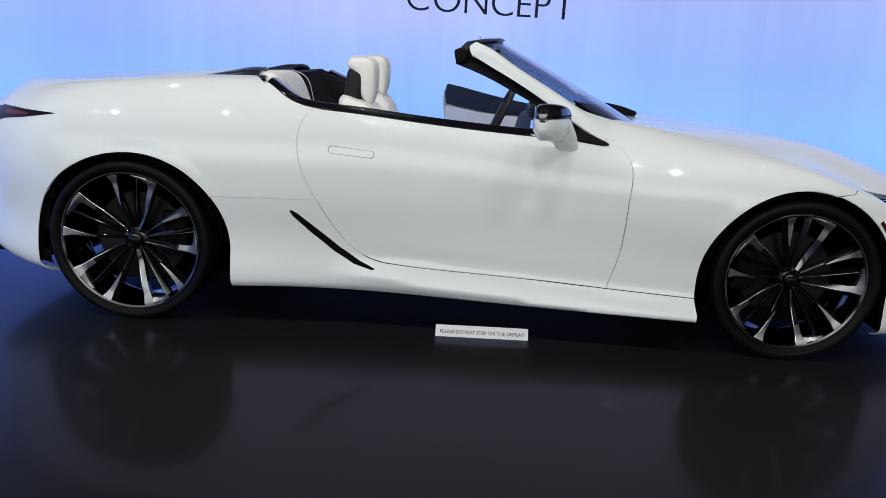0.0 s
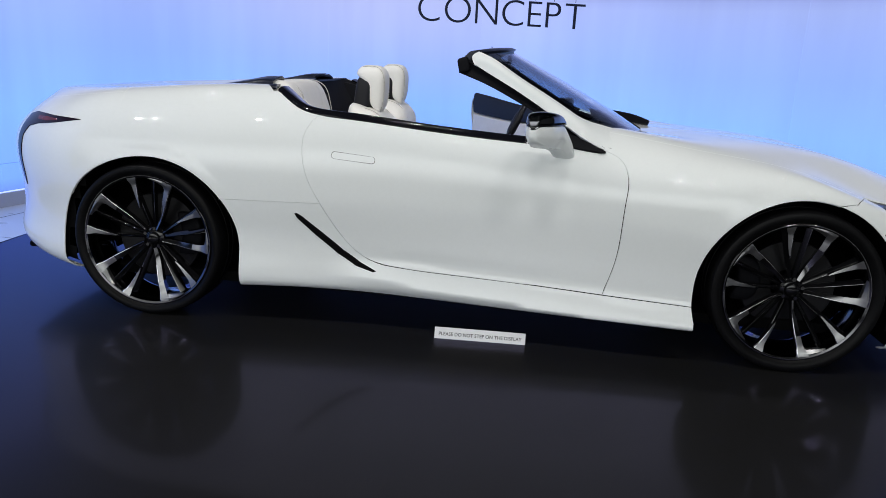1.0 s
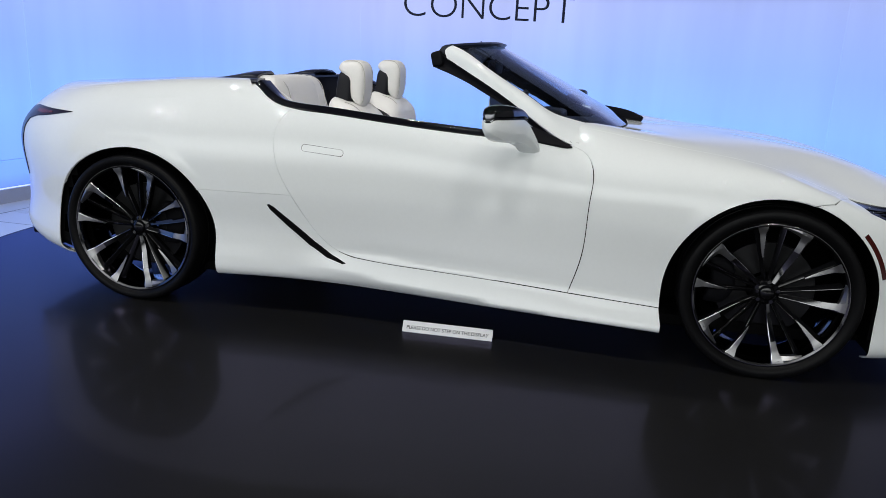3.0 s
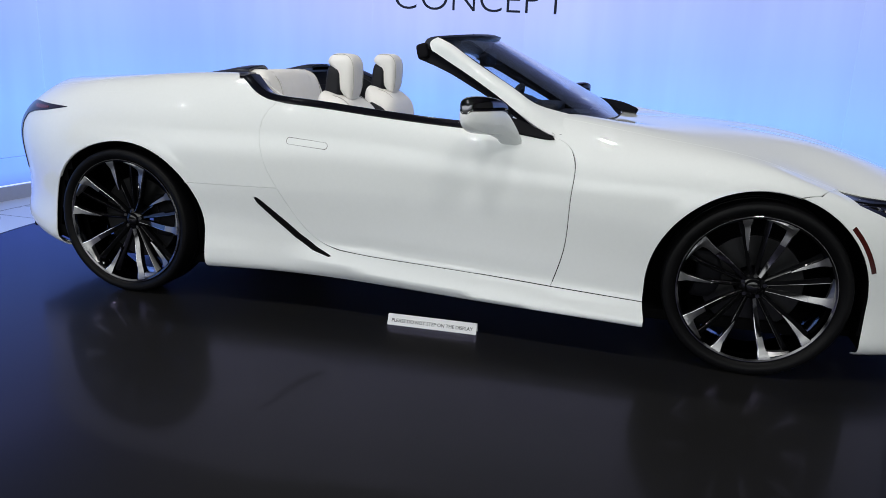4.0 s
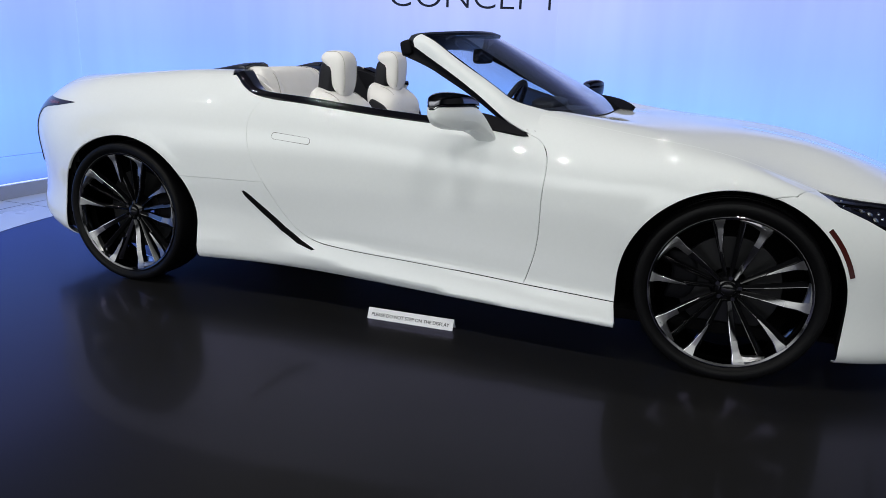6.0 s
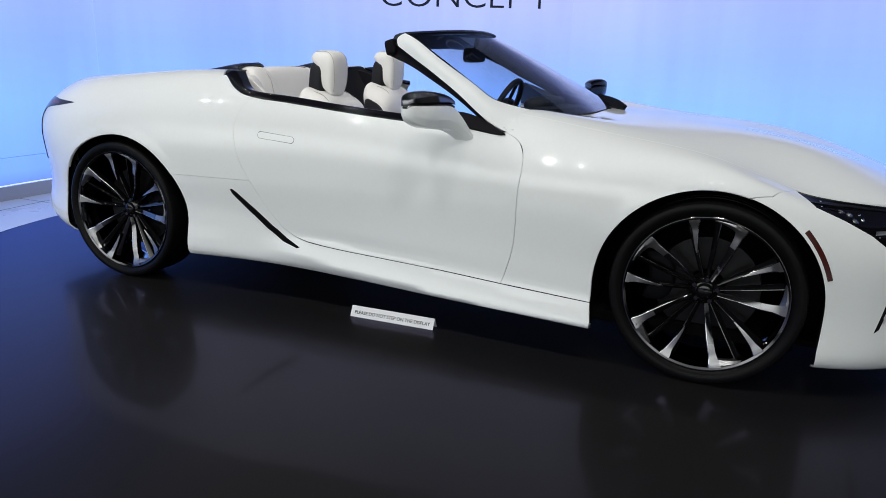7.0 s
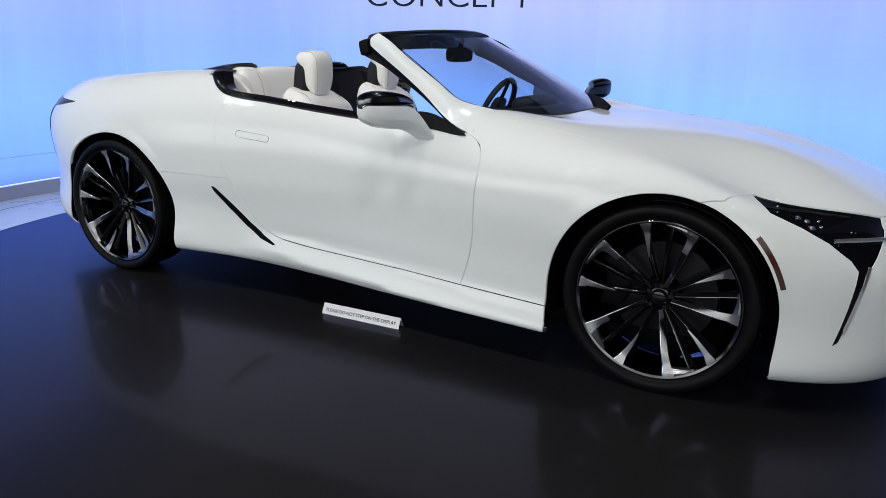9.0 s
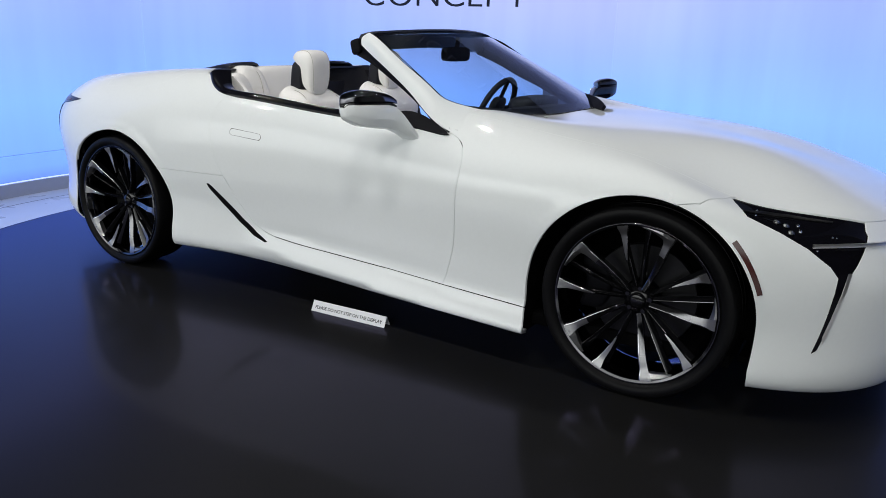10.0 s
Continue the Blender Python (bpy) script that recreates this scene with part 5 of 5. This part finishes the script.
# ---- trims on the skin ----
def arc_strip(cx, cz, r0, r1, a0, a1, n=24):
    o = [(cx + r1 * math.cos(radians(a)), cz + r1 * math.sin(radians(a))) for a in np.linspace(a0, a1, n)]
    i = [(cx + r0 * math.cos(radians(a)), cz + r0 * math.sin(radians(a))) for a in np.linspace(a1, a0, n)]
    return uv_xz(o + i)


VENT = [(0.702, 0.543), (0.712, 0.546), (0.735, 0.533), (0.82, 0.466), (0.92, 0.387), (1.00, 0.334), (1.074, 0.300), (1.060, 0.295), (0.980, 0.318), (0.895, 0.369), (0.797, 0.447), (0.716, 0.520)]
TAIL = [(-0.300, 0.893), (-0.45, 0.898), (-0.53, 0.902), (-0.59, 0.903), (-0.645, 0.890), (-0.682, 0.82), (-0.690, 0.70), (-0.672, 0.60), (-0.655, 0.560), (-0.655, 0.60), (-0.662, 0.70), (-0.645, 0.80), (-0.610, 0.840), (-0.55, 0.856), (-0.44, 0.870)]
DRL = [(3.488, 0.565), (3.514, 0.565), (3.506, 0.50), (3.490, 0.42), (3.474, 0.345), (3.462, 0.300), (3.448, 0.288), (3.462, 0.345), (3.476, 0.42), (3.486, 0.50)]
DRL_EDGE = [(3.512, 0.563), (3.521, 0.563), (3.513, 0.50), (3.497, 0.42), (3.481, 0.345), (3.474, 0.325), (3.471, 0.345), (3.488, 0.42), (3.504, 0.50)]
for side in (1, -1):
    # flat black plate stands in for the dark of the open slot
    child("side_vent", skin_mesh("side_vent", uv_xz(VENT), UNDER, step=0.02, side=side, lift=0.0012, gap=0, depth=0.006), car, "narrow black plate in place of the open air slot in the side skirt")
    child("tail_light", skin_mesh("tail_light", uv_xz(TAIL), LAMPRED, step=0.015, side=side, lift=0.004, gap=0, depth=0.008), car, "slim dark red wrap-round tail lamp")
    child("tail_reflector", skin_mesh("tail_reflector", uv_xz([(-0.43, 0.885), (-0.50, 0.889), (-0.56, 0.889), (-0.56, 0.874), (-0.50, 0.872), (-0.43, 0.879)]), REDGLOW, step=0.015, side=side, lift=0.0055, gap=0, depth=0.003), car, "small bright red reflector in the tail lamp")
    child("daytime_light", skin_mesh("daytime_light", uv_xz(DRL), LAMPBLACK, step=0.015, side=side, lift=0.002, gap=0, depth=0.006), car, "dark blade-shaped light slot below the headlamp")
    child("light_blade", skin_mesh("light_blade", uv_xz(DRL_EDGE), BARMETAL, step=0.015, side=side, lift=0.004, gap=0, depth=0.006), car, "thin bright edge of the light slot")
    child("side_marker", skin_mesh("side_marker", arc_strip(ARCH["front"][0] - 0.012, ARCH["front"][1], 0.433, 0.449, 43.0, 17.5), REDLENS, step=0.015, side=side, lift=0.003, gap=0, depth=0.006), car, "dark red side marker behind the wheel arch edge")
    # lenses and trim inside the headlamp
    for x, z, r in ((3.180, 0.737, 0.004), (3.215, 0.737, 0.0045), (3.219, 0.727, 0.004), (3.345, 0.699, 0.006), (3.357, 0.684, 0.0065), (3.450, 0.667, 0.004), (3.462, 0.665, 0.003), (3.405, 0.640, 0.004), (3.418, 0.631, 0.003)):
        u, v = uv_xz([(x, z)])[0]
        p, q = skin(u, v), skin_normal(np.array(u), np.array(v))
        bm = bmesh.new()
        bmesh.ops.create_uvsphere(bm, u_segments=16, v_segments=10, radius=r)
        part("lamp_lens", bm, CHROME, car, "small bright headlamp lens", Matrix.Translation((p[0] - q[0] * 0.006, -side * (p[1] - q[1] * 0.006), p[2] - q[2] * 0.006)))
    # three projector lamps: a dark bezel round a clear bulging lens
    for x, z in ((3.283, 0.710), (3.312, 0.700), (3.332, 0.682)):
        u, v = uv_xz([(x, z)])[0]
        p, q = skin(u, v), skin_normal(np.array(u), np.array(v))
        face = Matrix.Translation((p[0] - q[0] * 0.010, -side * (p[1] - q[1] * 0.010), p[2] - q[2] * 0.010)) @ Vector((q[0], -side * q[1], q[2])).to_track_quat("Z", "Y").to_matrix().to_4x4()
        lamp = part("projector", revolve([(0.0115, 0.0), (0.0130, 0.003), (0.0125, 0.006), (0.0105, 0.0065), (0.0100, 0.002)], 20, "Z", closed=True), SMOKED, car, "round headlamp projector in a dark bezel", face)
        part("lens", revolve([(0.0102, 0.002), (0.0085, 0.006), (0.0050, 0.0085), (0.0004, 0.0095)], 20, "Z"), ALLOY, lamp)
    run = [skin(*uv) + skin_normal(np.array(uv[0]), np.array(uv[1])) * 0.008 for uv in uv_xz([(x, 0.640) for x in np.linspace(3.398, 3.66, 18)])]
    part("lamp_bar", sweep([(p[0], -side * p[1], p[2]) for p in run], [(0.0045, -0.0060), (0.0055, 0.0), (0.0045, 0.0060), (-0.003, 0.0060), (-0.003, -0.0060)]), BARMETAL, car, "slim bright bar running from the headlamp across the nose")
    # three chrome lines put in as long glints near the lamp's upper edge
    for x0, z0, x1, z1 in ((3.20, 0.729, 3.34, 0.712), (3.24, 0.720, 3.30, 0.704), (3.34, 0.721, 3.43, 0.705)):
        run = [skin(*uv) + skin_normal(np.array(uv[0]), np.array(uv[1])) * -0.004 for uv in uv_xz([(x0 + (x1 - x0) * f, z0 + (z1 - z0) * f) for f in np.linspace(0, 1, 8)])]
        part("lamp_glint", sweep([(p[0], -side * p[1], p[2]) for p in run], circle2(0.0022, 6), scale=lambda f: 0.3 + math.sin(math.pi * f)), CHROME, car, "thin chrome line added as a glint inside the headlamp")
    bar = [(3.17, 0.741), (3.23, 0.734), (3.31, 0.725), (3.38, 0.716), (3.44, 0.709), (3.44, 0.705), (3.38, 0.711), (3.31, 0.720), (3.23, 0.729)]
    child("lamp_brow", skin_mesh("lamp_brow", uv_xz(bar), STEEL, step=0.015, side=side, lift=-0.002, gap=0, depth=0.004), car, "thin grey brow line in the headlamp")

# ---- wall lettering, moved over the stage ----
def text_mesh(name, body, size, depth, material, weight=0.0, spacing=1.0):
    cu = bpy.data.curves.new(name, "FONT")
    cu.body, cu.size, cu.extrude, cu.offset, cu.space_character, cu.resolution_u = body, size, depth, weight, spacing, 6
    tmp = new(name, cu)
    bpy.context.view_layer.update()
    me = bpy.data.meshes.new_from_object(tmp.evaluated_get(bpy.context.evaluated_depsgraph_get()))
    bpy.data.objects.remove(tmp)
    me.materials.clear()
    me.materials.append(material)
    return me


def extent(me):
    c = np.array([v.co for v in me.vertices])
    return c.min(0), c.max(0)


# letters belong on the wall; placed here to line up, with rods added
letters = tagged(empty("moved_wall_lettering", Matrix.Translation((1.096, -0.160, 1.418)) @ Matrix.Rotation(radians(13.4), 4, "Z")), "navy capital letters of the wall, moved over the stage on added rods", "sign")
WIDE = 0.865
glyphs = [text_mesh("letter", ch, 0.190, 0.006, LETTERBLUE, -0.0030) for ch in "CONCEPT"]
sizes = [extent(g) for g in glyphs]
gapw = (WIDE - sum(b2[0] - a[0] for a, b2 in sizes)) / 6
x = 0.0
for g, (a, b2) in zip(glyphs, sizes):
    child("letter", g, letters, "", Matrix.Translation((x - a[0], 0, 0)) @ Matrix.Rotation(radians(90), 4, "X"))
    part("added_rod", sweep([(x + (b2[0] - a[0]) / 2, 0.004, 0.132), (x + (b2[0] - a[0]) / 2, 0.004, 3.785)], circle2(0.0015, 6), up=(0, 1, 0)), STEEL, letters)
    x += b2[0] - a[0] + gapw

# ---- notice on the stage ----
notice = tagged(empty("notice_sign", Matrix.Translation((1.352, -0.898, FLOOR)) @ Matrix.Rotation(radians(2.2), 4, "Z")), "small white folded notice standing on the black stage", "sign")
bm = bmesh.new()
L2, H2 = 0.412, 0.046
prof = [(-0.012, 0.0), (-0.0095, 0.0), (0.0125, H2 - 0.003), (0.0345, 0.0), (0.037, 0.0), (0.0135, H2), (0.0115, H2)]
ends = [[bm.verts.new((xx, y, z)) for y, z in prof] for xx in (0.0, L2)]
n = len(prof)
for j in range(n):
    bm.faces.new((ends[0][j], ends[0][(j + 1) % n], ends[1][(j + 1) % n], ends[1][j]))
bm.faces.new(ends[0])
bm.faces.new(ends[1])
part("card", bm, SIGNWHITE, notice)
words = text_mesh("notice_text", "PLEASE DO NOT STEP ON THE DISPLAY", 0.024, 0.0003, INK, 0.0002)
a, b2 = extent(words)
k = 0.375 / (b2[0] - a[0])
slope = math.degrees(math.atan2(H2, 0.0235))
child("notice_text", words, notice, "grey printed words", Matrix.Translation((0.0185, -0.0058, 0.0140)) @ Matrix.Rotation(radians(slope), 4, "X") @ Matrix.Diagonal((k, k * 1.05, 1, 1)))
